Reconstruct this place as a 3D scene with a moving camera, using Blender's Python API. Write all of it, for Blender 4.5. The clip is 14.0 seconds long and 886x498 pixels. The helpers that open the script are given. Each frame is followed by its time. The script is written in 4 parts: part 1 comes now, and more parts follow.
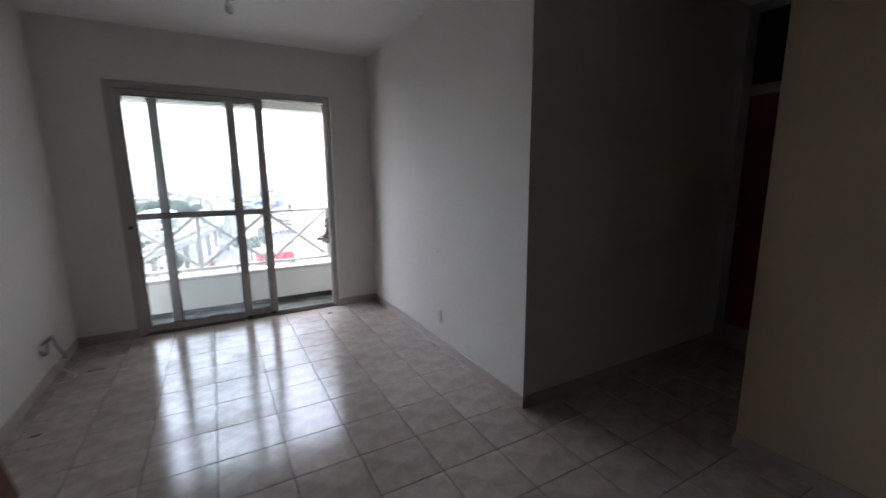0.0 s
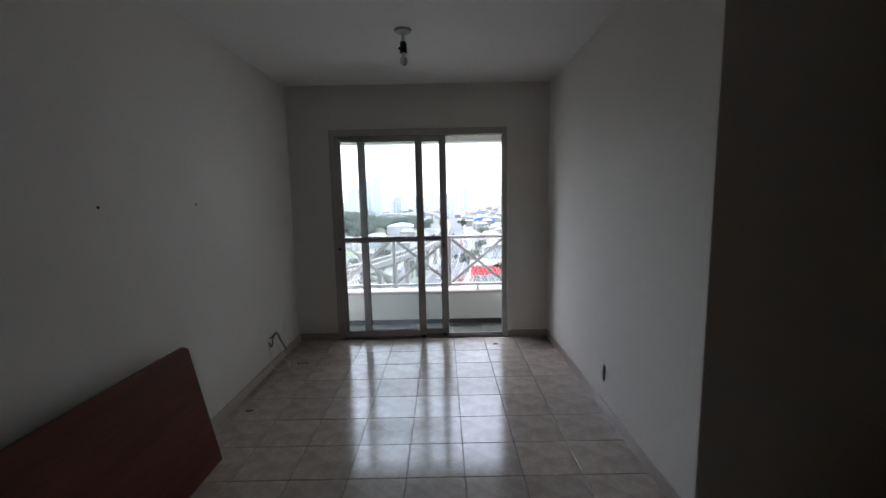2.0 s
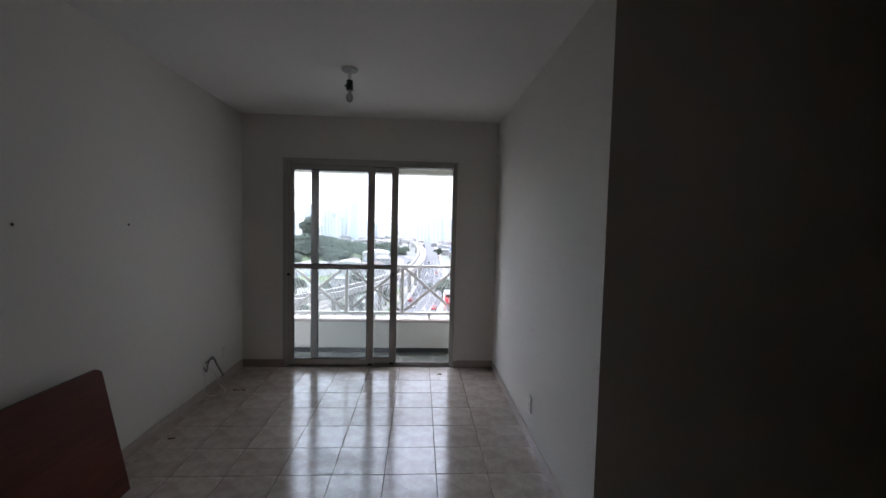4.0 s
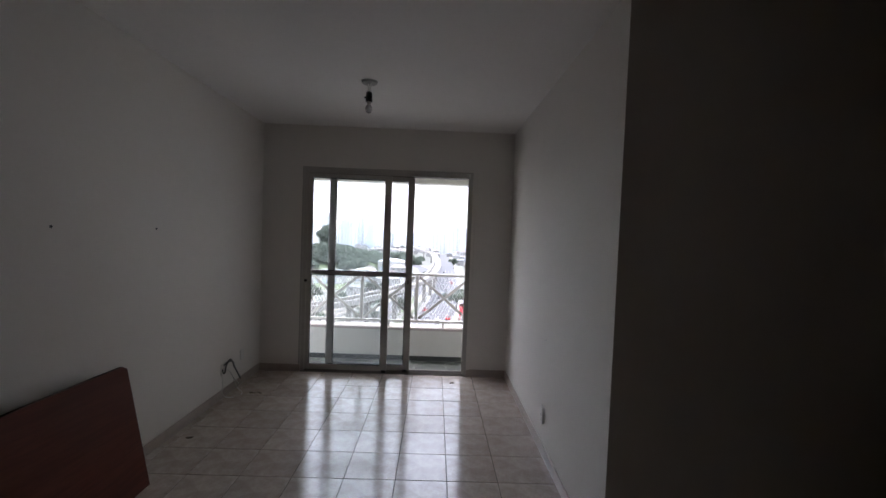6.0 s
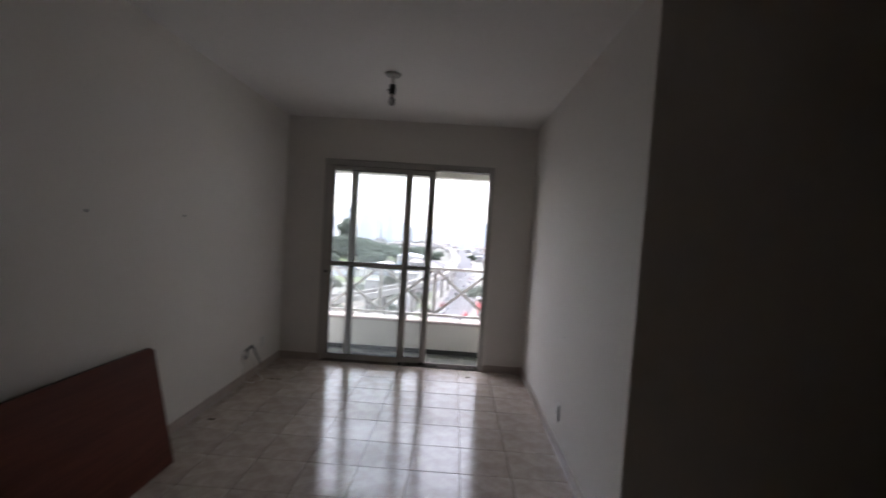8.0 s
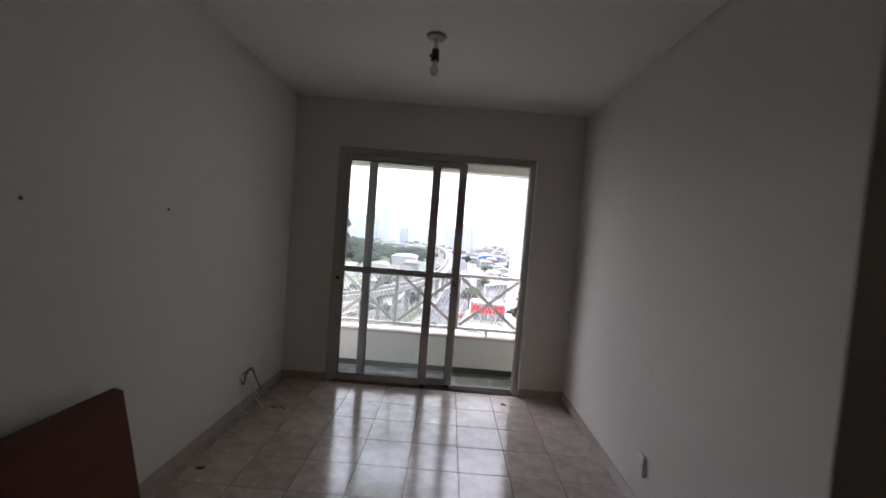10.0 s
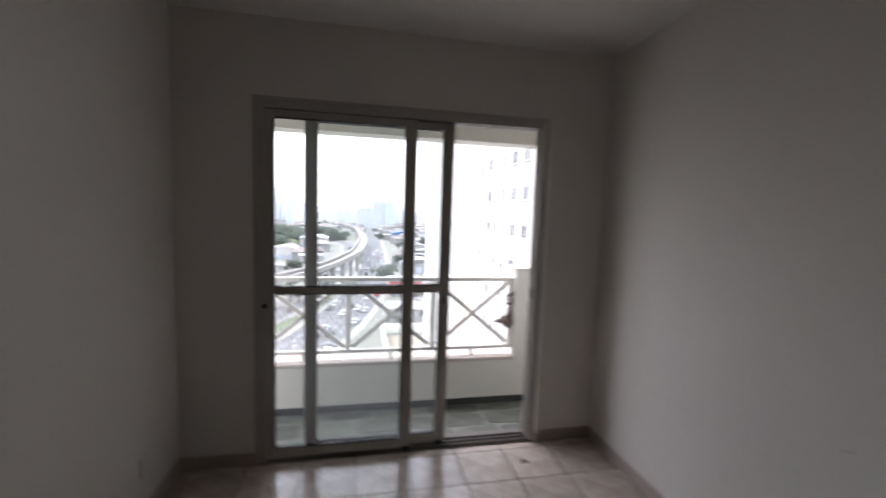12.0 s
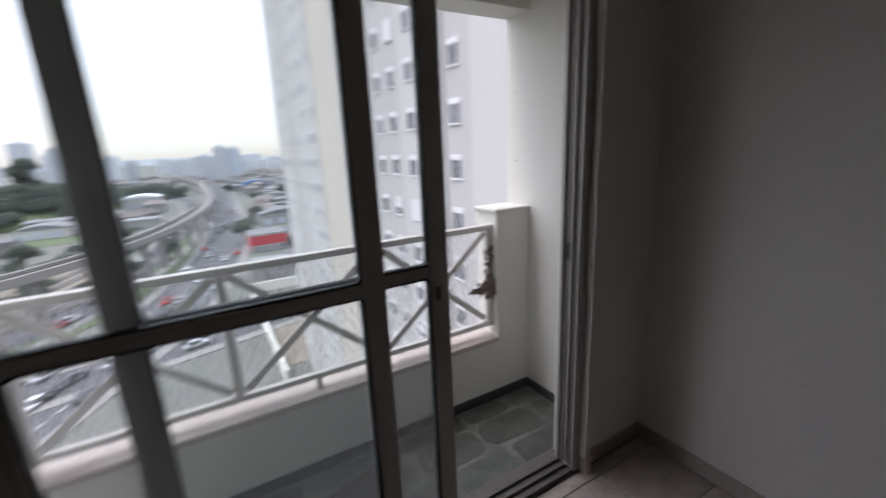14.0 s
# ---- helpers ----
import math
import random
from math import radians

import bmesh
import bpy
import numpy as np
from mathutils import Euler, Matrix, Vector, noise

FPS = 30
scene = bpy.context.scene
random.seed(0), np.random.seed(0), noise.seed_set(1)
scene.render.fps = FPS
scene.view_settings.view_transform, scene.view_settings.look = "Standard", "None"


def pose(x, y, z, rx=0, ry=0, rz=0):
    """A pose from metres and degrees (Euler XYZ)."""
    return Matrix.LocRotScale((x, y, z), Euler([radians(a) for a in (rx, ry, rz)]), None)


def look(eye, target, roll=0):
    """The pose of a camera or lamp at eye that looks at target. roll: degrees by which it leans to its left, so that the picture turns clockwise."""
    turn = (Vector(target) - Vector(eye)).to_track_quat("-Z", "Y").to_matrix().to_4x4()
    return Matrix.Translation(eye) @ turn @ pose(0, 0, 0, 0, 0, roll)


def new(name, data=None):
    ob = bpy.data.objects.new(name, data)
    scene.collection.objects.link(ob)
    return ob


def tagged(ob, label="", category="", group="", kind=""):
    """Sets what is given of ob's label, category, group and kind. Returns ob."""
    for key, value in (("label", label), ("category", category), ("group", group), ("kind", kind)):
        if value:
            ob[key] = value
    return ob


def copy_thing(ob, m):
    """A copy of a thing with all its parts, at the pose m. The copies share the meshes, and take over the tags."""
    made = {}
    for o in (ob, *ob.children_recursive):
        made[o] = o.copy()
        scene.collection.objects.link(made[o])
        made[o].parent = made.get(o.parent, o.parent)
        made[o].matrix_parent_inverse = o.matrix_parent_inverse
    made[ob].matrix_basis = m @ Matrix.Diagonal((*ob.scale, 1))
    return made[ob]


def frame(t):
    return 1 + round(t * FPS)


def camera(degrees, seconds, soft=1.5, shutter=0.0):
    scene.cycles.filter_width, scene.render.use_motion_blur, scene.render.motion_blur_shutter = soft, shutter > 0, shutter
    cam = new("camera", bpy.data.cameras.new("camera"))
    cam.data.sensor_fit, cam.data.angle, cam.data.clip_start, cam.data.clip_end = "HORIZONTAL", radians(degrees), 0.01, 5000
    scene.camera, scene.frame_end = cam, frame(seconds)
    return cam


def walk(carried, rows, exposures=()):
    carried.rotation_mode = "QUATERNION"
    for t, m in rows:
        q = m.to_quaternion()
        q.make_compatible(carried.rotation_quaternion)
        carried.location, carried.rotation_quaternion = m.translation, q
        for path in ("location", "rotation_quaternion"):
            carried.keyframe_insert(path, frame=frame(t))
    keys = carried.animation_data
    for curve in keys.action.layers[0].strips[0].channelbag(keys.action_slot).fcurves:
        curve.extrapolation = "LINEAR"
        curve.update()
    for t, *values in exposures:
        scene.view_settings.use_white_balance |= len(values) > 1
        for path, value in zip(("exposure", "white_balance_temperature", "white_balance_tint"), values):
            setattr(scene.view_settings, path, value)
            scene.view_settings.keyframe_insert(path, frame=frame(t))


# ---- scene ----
cam = camera(94.5, 14.0, shutter=0.9)
PATH = [
    (0, (1.118, -4.344, 1.393), (2.072, -2.622, 1.04), -0.5),
    (0.2, (1.162, -4.268, 1.387), (2.145, -2.563, 1.027), -0.4),
    (0.5, (1.222, -4.154, 1.363), (2.153, -2.435, 0.939), 1.0),
    (1, (1.32, -4.011, 1.442), (1.747, -2.087, 1.105), 2.7),
    (1.2, (1.365, -4.034, 1.447), (1.605, -2.077, 1.113), 1.5),
    (1.5, (1.427, -4.09, 1.473), (1.53, -2.106, 1.243), 1.1),
    (2, (1.553, -4.235, 1.497), (1.55, -2.251, 1.243), -1.2),
    (2.5, (1.748, -4.262, 1.489), (1.64, -2.279, 1.245), 5.3),
    (3, (1.865, -4.285, 1.477), (1.826, -2.3, 1.233), 6.3),
    (3.5, (1.858, -4.304, 1.501), (2.022, -2.313, 1.398), 5.3),
    (3.7, (1.838, -4.315, 1.523), (1.961, -2.322, 1.408), 1.4),
    (5.8, (1.812, -4.358, 1.511), (1.854, -2.361, 1.404), 2.9),
    (6, (1.834, -4.368, 1.511), (1.873, -2.369, 1.443), 2.2),
    (6.5, (1.817, -4.374, 1.493), (1.868, -2.375, 1.432), 4.5),
    (7, (1.793, -4.377, 1.504), (1.851, -2.379, 1.429), 5.1),
    (7.5, (1.807, -4.376, 1.509), (1.863, -2.378, 1.428), 4.7),
    (8, (1.833, -4.367, 1.495), (1.781, -2.37, 1.402), 3.6),
    (8.2, (1.832, -4.367, 1.495), (1.688, -2.376, 1.37), 3.4),
    (10.3, (1.394, -3.617, 1.471), (1.376, -1.619, 1.385), 4.5),
    (10.5, (1.343, -3.521, 1.464), (1.322, -1.527, 1.315), 4.3),
    (11, (1.208, -3.252, 1.462), (1.621, -1.299, 1.344), 5.9),
    (11.5, (1.131, -2.941, 1.447), (1.888, -1.109, 1.18), 3.4),
    (12, (1.013, -2.531, 1.562), (1.414, -0.58, 1.381), 1.9),
    (12.5, (0.872, -2.154, 1.521), (1.219, -0.221, 1.145), -1.0),
    (13, (0.821, -1.802, 1.458), (1.487, 0.037, 1.044), -0.4),
    (13.5, (0.882, -1.415, 1.461), (1.557, 0.416, 1.022), -0.3),
    (14, (0.933, -1.08, 1.456), (1.9, 0.603, 0.975), -2.6),
]
EXPOSURES = [(0, 3.23, 6060, 14), (1, 2.98, 6110, 13), (2, 2.58, 6060, 12), (3, 2.55, 6060, 13), (8.2, 2.63, 6510, 18), (10.5, 2.33, 6560, 18), (11.5, 1.98, 6560, 18), (12, 2.50, 6560, 18), (12.5, 2.13, 6560, 17), (13.3, 1.65, 6460, 17), (14, 1.28, 6410, 18)]
walk(cam, [(t, look(eye, target, roll)) for t, eye, target, roll in PATH], EXPOSURES)

# ---- world, sun, exposure ----
world = bpy.data.worlds.new("overcast_sky")
scene.world = world
world.use_nodes = True
wn = world.node_tree.nodes
wn.clear()
sky = wn.new("ShaderNodeTexSky")
sky.sky_type = "NISHITA"
sky.sun_disc = False
sky.sun_elevation, sky.sun_rotation = radians(66), radians(-68)
sky.air_density, sky.dust_density, sky.ozone_density = 1.0, 0.35, 1.4
hsv = wn.new("ShaderNodeHueSaturation")
hsv.inputs["Saturation"].default_value = 0.3
wbg = wn.new("ShaderNodeBackground")
wbg.inputs["Strength"].default_value = 0.15
wout = wn.new("ShaderNodeOutputWorld")
world.node_tree.links.new(sky.outputs[0], hsv.inputs["Color"])
# overcast sky, brighter towards the zenith
wdir, wxyz = wn.new("ShaderNodeTexCoord"), wn.new("ShaderNodeSeparateXYZ")
wup, wmul = wn.new("ShaderNodeMapRange"), wn.new("ShaderNodeVectorMath")
wup.inputs[1].default_value = 0.0
wup.inputs[3].default_value, wup.inputs[4].default_value = 0.45, 2.6
wmul.operation = "SCALE"
world.node_tree.links.new(wdir.outputs["Generated"], wxyz.inputs[0])
world.node_tree.links.new(wxyz.outputs["Z"], wup.inputs[0])
world.node_tree.links.new(hsv.outputs[0], wmul.inputs[0])
world.node_tree.links.new(wup.outputs[0], wmul.inputs["Scale"])
world.node_tree.links.new(wmul.outputs[0], wbg.inputs["Color"])
world.node_tree.links.new(wbg.outputs[0], wout.inputs["Surface"])

sun_data = bpy.data.lights.new("sun", "SUN")
sun_data.energy, sun_data.angle, sun_data.color = 0.8, radians(25), (1.0, 0.98, 0.95)
sun = new("sun", sun_data)
sun.matrix_world = look((-62, 25, 150), (0, 0, 0))


# ---- materials ----
def mat(name, color, rough=0.6, metal=0.0, vary=0.0, scale=4.0, fine=0.0, fine_scale=60.0,
        bump=0.0, bump_scale=80.0, tint=None, rnd=0.0, spec=0.5, stretch=None):
    """Principled material: two scales of value variation towards tint, a fine relief, and a random value per object."""
    m = bpy.data.materials.new(name)
    m.use_nodes = True
    nt = m.node_tree
    n, l = nt.nodes, nt.links
    b = n["Principled BSDF"]
    b.inputs["Roughness"].default_value = rough
    b.inputs["Metallic"].default_value = metal
    b.inputs["Specular IOR Level"].default_value = spec
    tc = n.new("ShaderNodeTexCoord")
    src = tc.outputs["Object"]
    if stretch:
        mp = n.new("ShaderNodeMapping")
        mp.inputs["Scale"].default_value = stretch
        l.new(src, mp.inputs[0])
        src = mp.outputs[0]
    base = n.new("ShaderNodeRGB")
    base.outputs[0].default_value = (*color, 1)
    col = base.outputs[0]
    other = tint or tuple(c * 0.55 for c in color)
    for amount, sc, det in ((vary, scale, 5), (fine, fine_scale, 3)):
        if amount <= 0:
            continue
        t = n.new("ShaderNodeTexNoise")
        t.inputs["Scale"].default_value, t.inputs["Detail"].default_value = sc, det
        t.inputs["Roughness"].default_value = 0.6
        l.new(src, t.inputs["Vector"])
        r = n.new("ShaderNodeMapRange")
        r.inputs[1].default_value, r.inputs[2].default_value = 0.35, 0.7
        r.inputs[3].default_value, r.inputs[4].default_value = 0.0, amount
        l.new(t.outputs["Fac"], r.inputs[0])
        mx = n.new("ShaderNodeMixRGB")
        mx.inputs[2].default_value = (*other, 1)
        l.new(r.outputs[0], mx.inputs[0])
        l.new(col, mx.inputs[1])
        col = mx.outputs[0]
    if rnd > 0:
        oi = n.new("ShaderNodeObjectInfo")
        r = n.new("ShaderNodeMapRange")
        r.inputs[3].default_value, r.inputs[4].default_value = 1 - rnd, 1 + rnd
        l.new(oi.outputs["Random"], r.inputs[0])
        h = n.new("ShaderNodeHueSaturation")
        l.new(r.outputs[0], h.inputs["Value"])
        l.new(col, h.inputs["Color"])
        col = h.outputs[0]
    l.new(col, b.inputs["Base Color"])
    if bump > 0:
        t = n.new("ShaderNodeTexNoise")
        t.inputs["Scale"].default_value, t.inputs["Detail"].default_value = bump_scale, 4
        l.new(src, t.inputs["Vector"])
        bp = n.new("ShaderNodeBump")
        bp.inputs["Strength"].default_value, bp.inputs["Distance"].default_value = bump, 0.004
        l.new(t.outputs["Fac"], bp.inputs["Height"])
        l.new(bp.outputs[0], b.inputs["Normal"])
    return m


def pane_mat(name, tint=(1, 1, 1), gloss=0.6, dust_veil=0.015):
    m = bpy.data.materials.new(name)
    m.use_nodes = True
    n, l = m.node_tree.nodes, m.node_tree.links
    n.clear()
    tr, gl, mx = n.new("ShaderNodeBsdfTransparent"), n.new("ShaderNodeBsdfGlossy"), n.new("ShaderNodeMixShader")
    tr.inputs[0].default_value = (*tint, 1)
    gl.inputs["Roughness"].default_value = 0.02
    fr, mu, out = n.new("ShaderNodeFresnel"), n.new("ShaderNodeMath"), n.new("ShaderNodeOutputMaterial")
    fr.inputs["IOR"].default_value = 1.45
    mu.operation = "MULTIPLY"
    mu.inputs[1].default_value = gloss
    l.new(fr.outputs[0], mu.inputs[0])
    l.new(mu.outputs[0], mx.inputs[0])
    l.new(tr.outputs[0], mx.inputs[1])
    l.new(gl.outputs[0], mx.inputs[2])
    # thin film of dust that scatters the daylight, added to imitate veiling glare and haze
    film, du = n.new("ShaderNodeMixShader"), n.new("ShaderNodeBsdfTranslucent")
    du.inputs[0].default_value = (0.9, 0.93, 0.95, 1)
    film.inputs[0].default_value = dust_veil
    l.new(mx.outputs[0], film.inputs[1])
    l.new(du.outputs[0], film.inputs[2])
    l.new(film.outputs[0], out.inputs["Surface"])
    return m


WALL = mat("white_wall_paint", (0.79, 0.755, 0.705), 0.75, vary=0.2, scale=1.3, fine=0.05, fine_scale=22,
           bump=0.25, bump_scale=55, tint=(0.655, 0.62, 0.58))
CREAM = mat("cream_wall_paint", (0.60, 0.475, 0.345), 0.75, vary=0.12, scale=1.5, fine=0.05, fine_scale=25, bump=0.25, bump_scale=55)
CEIL = mat("ceiling_paint", (0.84, 0.815, 0.79), 0.85, vary=0.08, scale=1.0, fine=0.04, fine_scale=30, bump=0.2, bump_scale=70)
TILE = mat("glazed_beige_tile", (0.58, 0.51, 0.445), 0.15, spec=0.7, vary=0.8, scale=9.0, fine=0.3, fine_scale=45,
           tint=(0.35, 0.275, 0.225), rnd=0.08, bump=0.03, bump_scale=14)
GROUT = mat("dark_grout", (0.075, 0.064, 0.056), 0.9, vary=0.5, scale=5, fine=0.3)
SKIRT = mat("beige_skirting_tile", (0.50, 0.435, 0.385), 0.3, vary=0.45, scale=7, fine=0.2, tint=(0.33, 0.25, 0.2))
ALU = mat("grey_beige_aluminium", (0.50, 0.475, 0.44), 0.45, metal=0.15, vary=0.25, scale=3, fine=0.12, fine_scale=90, bump=0.05)
ALU_DARK = mat("dark_track_metal", (0.20, 0.18, 0.16), 0.55, metal=0.4, vary=0.5, scale=8, fine=0.3)
GASKET = mat("black_rubber", (0.03, 0.03, 0.03), 0.6, fine=0.3)
GLASS = pane_mat("door_glass", (0.97, 0.985, 0.98))
PARAPET = mat("white_masonry_paint", (0.655, 0.64, 0.575), 0.8, vary=0.25, scale=1.6, fine=0.08, fine_scale=30, bump=0.35, bump_scale=45,
              tint=(0.6, 0.6, 0.57))
LEDGE = mat("worn_ledge_paint", (0.52, 0.48, 0.45), 0.85, vary=0.6, scale=9, fine=0.4, fine_scale=60, tint=(0.42, 0.33, 0.28), bump=0.5, bump_scale=60)
SLATE = mat("grey_green_slate", (0.056, 0.063, 0.053), 0.6, vary=0.8, scale=7, fine=0.35, fine_scale=40, tint=(0.135, 0.146, 0.12),
            rnd=0.4, bump=0.3, bump_scale=30)
MORTAR = mat("grey_mortar", (0.23, 0.235, 0.21), 0.85, vary=0.9, scale=6, fine=0.4, fine_scale=50, tint=(0.09, 0.095, 0.088), bump=0.4, bump_scale=50)
SLATE_EDGE = mat("dark_slate_skirting", (0.05, 0.055, 0.05), 0.55, vary=0.5, scale=6, fine=0.3, bump=0.3)
RAIL = mat("white_railing_paint", (0.68, 0.66, 0.62), 0.5, vary=0.3, scale=7, fine=0.15, fine_scale=70, tint=(0.5, 0.45, 0.4))
WIRE = mat("galvanised_wire", (0.86, 0.85, 0.83), 0.55, metal=0.0)
WOOD = mat("red_brown_veneer", (0.17, 0.050, 0.032), 0.55, vary=0.75, scale=3.2, fine=0.45, fine_scale=26,
           tint=(0.085, 0.026, 0.016), stretch=(1, 0.25, 3.2), bump=0.08, bump_scale=50, spec=0.2)
WOOD_EDGE = mat("dark_board_edge", (0.10, 0.045, 0.03), 0.6, fine=0.4)
RED_DOOR = mat("mahogany_door", (0.20, 0.026, 0.022), 0.45, vary=0.4, scale=2, stretch=(1, 3, 0.4), fine=0.2)
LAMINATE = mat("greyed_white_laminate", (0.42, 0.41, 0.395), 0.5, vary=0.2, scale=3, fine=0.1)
DARK_DOOR = mat("dark_brown_door", (0.06, 0.035, 0.028), 0.5, vary=0.4, scale=2, fine=0.2)
PLASTIC = mat("white_plastic", (0.72, 0.71, 0.67), 0.4, fine=0.06)
ROSE = mat("greyed_plastic", (0.42, 0.41, 0.39), 0.5, fine=0.2)
BLACK = mat("black_plastic", (0.018, 0.018, 0.018), 0.45, fine=0.3)
CABLE = mat("grey_cable", (0.24, 0.245, 0.24), 0.6, fine=0.3)
BULB = bpy.data.materials.new("dusty_bulb_glass")
BULB.use_nodes = True
un, ul = BULB.node_tree.nodes, BULB.node_tree.links
un.clear()
ut, ud, um, uo = un.new("ShaderNodeBsdfTransparent"), un.new("ShaderNodeBsdfDiffuse"), un.new("ShaderNodeMixShader"), un.new("ShaderNodeOutputMaterial")
ug, ux = un.new("ShaderNodeBsdfGlossy"), un.new("ShaderNodeMixShader")
ug.inputs["Roughness"].default_value = 0.08
ud.inputs[0].default_value = (0.75, 0.74, 0.72, 1)
um.inputs[0].default_value, ux.inputs[0].default_value = 0.35, 0.08
ul.new(ut.outputs[0], um.inputs[1])
ul.new(ud.outputs[0], um.inputs[2])
ul.new(um.outputs[0], ux.inputs[1])
ul.new(ug.outputs[0], ux.inputs[2])
ul.new(ux.outputs[0], uo.inputs["Surface"])
BRASS = mat("dull_metal", (0.45, 0.42, 0.37), 0.4, metal=0.9, fine=0.2)
SCUFF = mat("scraped_paint", (0.76, 0.72, 0.675), 0.8, fine=0.3)
DIRT = mat("dust_and_debris", (0.16, 0.12, 0.09), 0.95, vary=0.5, scale=30, fine=0.4)
DRIED = mat("dried_brown_cloth", (0.19, 0.145, 0.125), 0.9, vary=0.5, scale=30, fine=0.4)

GROUND = mat("city_ground", (0.125, 0.122, 0.115), 0.95, vary=0.7, scale=0.02, fine=0.5, fine_scale=0.25, tint=(0.105, 0.115, 0.085))
ASPHALT = mat("asphalt", (0.085, 0.085, 0.09), 0.9, vary=0.4, scale=0.08, fine=0.3, fine_scale=2)
PAINTLINE = mat("road_paint", (0.42, 0.42, 0.41), 0.8, fine=0.3)
CONCRETE = mat("viaduct_concrete", (0.24, 0.23, 0.215), 0.85, vary=0.35, scale=0.15, fine=0.25, fine_scale=2)
EARTH = mat("sandy_lot", (0.21, 0.18, 0.14), 0.95, vary=0.5, scale=0.2, fine=0.3, fine_scale=2)
BALLAST = mat("dark_ballast", (0.13, 0.122, 0.115), 0.95, vary=0.5, scale=0.3, fine=0.4, fine_scale=3)
GRASS = mat("verge_grass", (0.095, 0.125, 0.06), 0.95, vary=0.6, scale=0.3, fine=0.4, fine_scale=3)
LEAF = bpy.data.materials.new("hazed_tree_leaves")
LEAF.use_nodes = True
ln, ll = LEAF.node_tree.nodes, LEAF.node_tree.links
ln.clear()
lt, lr = ln.new("ShaderNodeTexNoise"), ln.new("ShaderNodeValToRGB")
lt.inputs["Scale"].default_value = 0.25
# leaf greens paled and greyed, so the colour carries the distance haze
lr.color_ramp.elements[0].color, lr.color_ramp.elements[1].color = (0.10, 0.125, 0.112, 1), (0.14, 0.16, 0.12, 1)
lc = ln.new("ShaderNodeTexCoord")
ld, le, lm, lo = ln.new("ShaderNodeBsdfDiffuse"), ln.new("ShaderNodeBsdfTranslucent"), ln.new("ShaderNodeMixShader"), ln.new("ShaderNodeOutputMaterial")
lm.inputs[0].default_value = 0.4
ll.new(lc.outputs["Object"], lt.inputs["Vector"])
ll.new(lt.outputs["Fac"], lr.inputs[0])
ll.new(lr.outputs[0], ld.inputs[0])
ll.new(lr.outputs[0], le.inputs[0])
ll.new(ld.outputs[0], lm.inputs[1])
ll.new(le.outputs[0], lm.inputs[2])
ll.new(lm.outputs[0], lo.inputs["Surface"])
BARK = mat("bark", (0.12, 0.09, 0.065), 0.95, vary=0.4, scale=2)
TOWER_W = mat("tower_white_render", (0.435, 0.425, 0.41), 0.9, vary=0.12, scale=0.2, fine=0.05, fine_scale=3)
TOWER_G = mat("tower_grey_render", (0.38, 0.37, 0.355), 0.9, vary=0.12, scale=0.2, fine=0.05, fine_scale=3)
TOWER_C = mat("tower_cream_render", (0.46, 0.425, 0.37), 0.9, vary=0.12, scale=0.2, fine=0.05, fine_scale=3)
WINGLASS = mat("dark_window_glass", (0.12, 0.124, 0.13), 0.6, vary=0.4, scale=0.5, rnd=0.35, spec=0.15)
# far window tone lifted towards the far walls, haze put into its colour
FARWIN = mat("far_hazed_window_band", (0.27, 0.29, 0.32), 0.6, vary=0.2, scale=0.3)
WINFRAME = mat("white_window_frame", (0.56, 0.56, 0.56), 0.6, fine=0.1)
# far buildings: distance haze painted in as a paler, bluer base colour
FAR_W = mat("far_hazed_pale_concrete", (0.55, 0.575, 0.61), 0.95, vary=0.2, scale=0.05, fine=0.1, fine_scale=0.5, rnd=0.15)
FAR_B = mat("far_hazed_blue_grey_glass", (0.38, 0.43, 0.49), 0.7, vary=0.2, scale=0.05, rnd=0.2)
# horizon backdrop: pale blue colour plus weak emission imitate bright haze
HAZE = mat("glowing_hazy_distance", (0.62, 0.66, 0.71), 1.0, vary=0.15, scale=0.004)
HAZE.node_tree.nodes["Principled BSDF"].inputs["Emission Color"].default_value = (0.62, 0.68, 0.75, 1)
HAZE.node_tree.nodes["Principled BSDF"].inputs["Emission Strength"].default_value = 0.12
HOUSEWALL = mat("house_render", (0.27, 0.268, 0.262), 0.95, vary=0.3, scale=0.3, rnd=0.35)
ROOF_CLAY = mat("clay_tile_roof", (0.175, 0.152, 0.142), 0.95, vary=0.4, scale=0.4, rnd=0.3)
ROOF_GREY = mat("fibre_cement_roof", (0.20, 0.205, 0.21), 0.9, vary=0.4, scale=0.3, rnd=0.3)
RED = mat("red_painted_metal", (0.45, 0.04, 0.05), 0.6, vary=0.2, scale=0.5)
BLUE = mat("blue_painted_metal", (0.07, 0.15, 0.30), 0.6, vary=0.2, scale=0.2)
CARS = [mat("car_paint_" + k, c, 0.25, vary=0.1, scale=1) for k, c in
        (("white", (0.7, 0.7, 0.7)), ("silver", (0.42, 0.43, 0.45)), ("black", (0.03, 0.03, 0.035)), ("red", (0.45, 0.03, 0.03)))]
TYRE = mat("tyre_rubber", (0.02, 0.02, 0.02), 0.8)


# ---- building helpers ----
def box(bm, x0, x1, y0, y1, z0, z1, bevel=0.0):
    r = bmesh.ops.create_cube(bm, size=1.0, matrix=Matrix.Translation(((x0 + x1) / 2, (y0 + y1) / 2, (z0 + z1) / 2))
                              @ Matrix.Diagonal((abs(x1 - x0), abs(y1 - y0), abs(z1 - z0), 1)))
    if bevel:
        es = list({e for v in r["verts"] for e in v.link_edges})
        bmesh.ops.bevel(bm, geom=es, offset=bevel, segments=2, affect="EDGES", profile=0.5)
    return bm


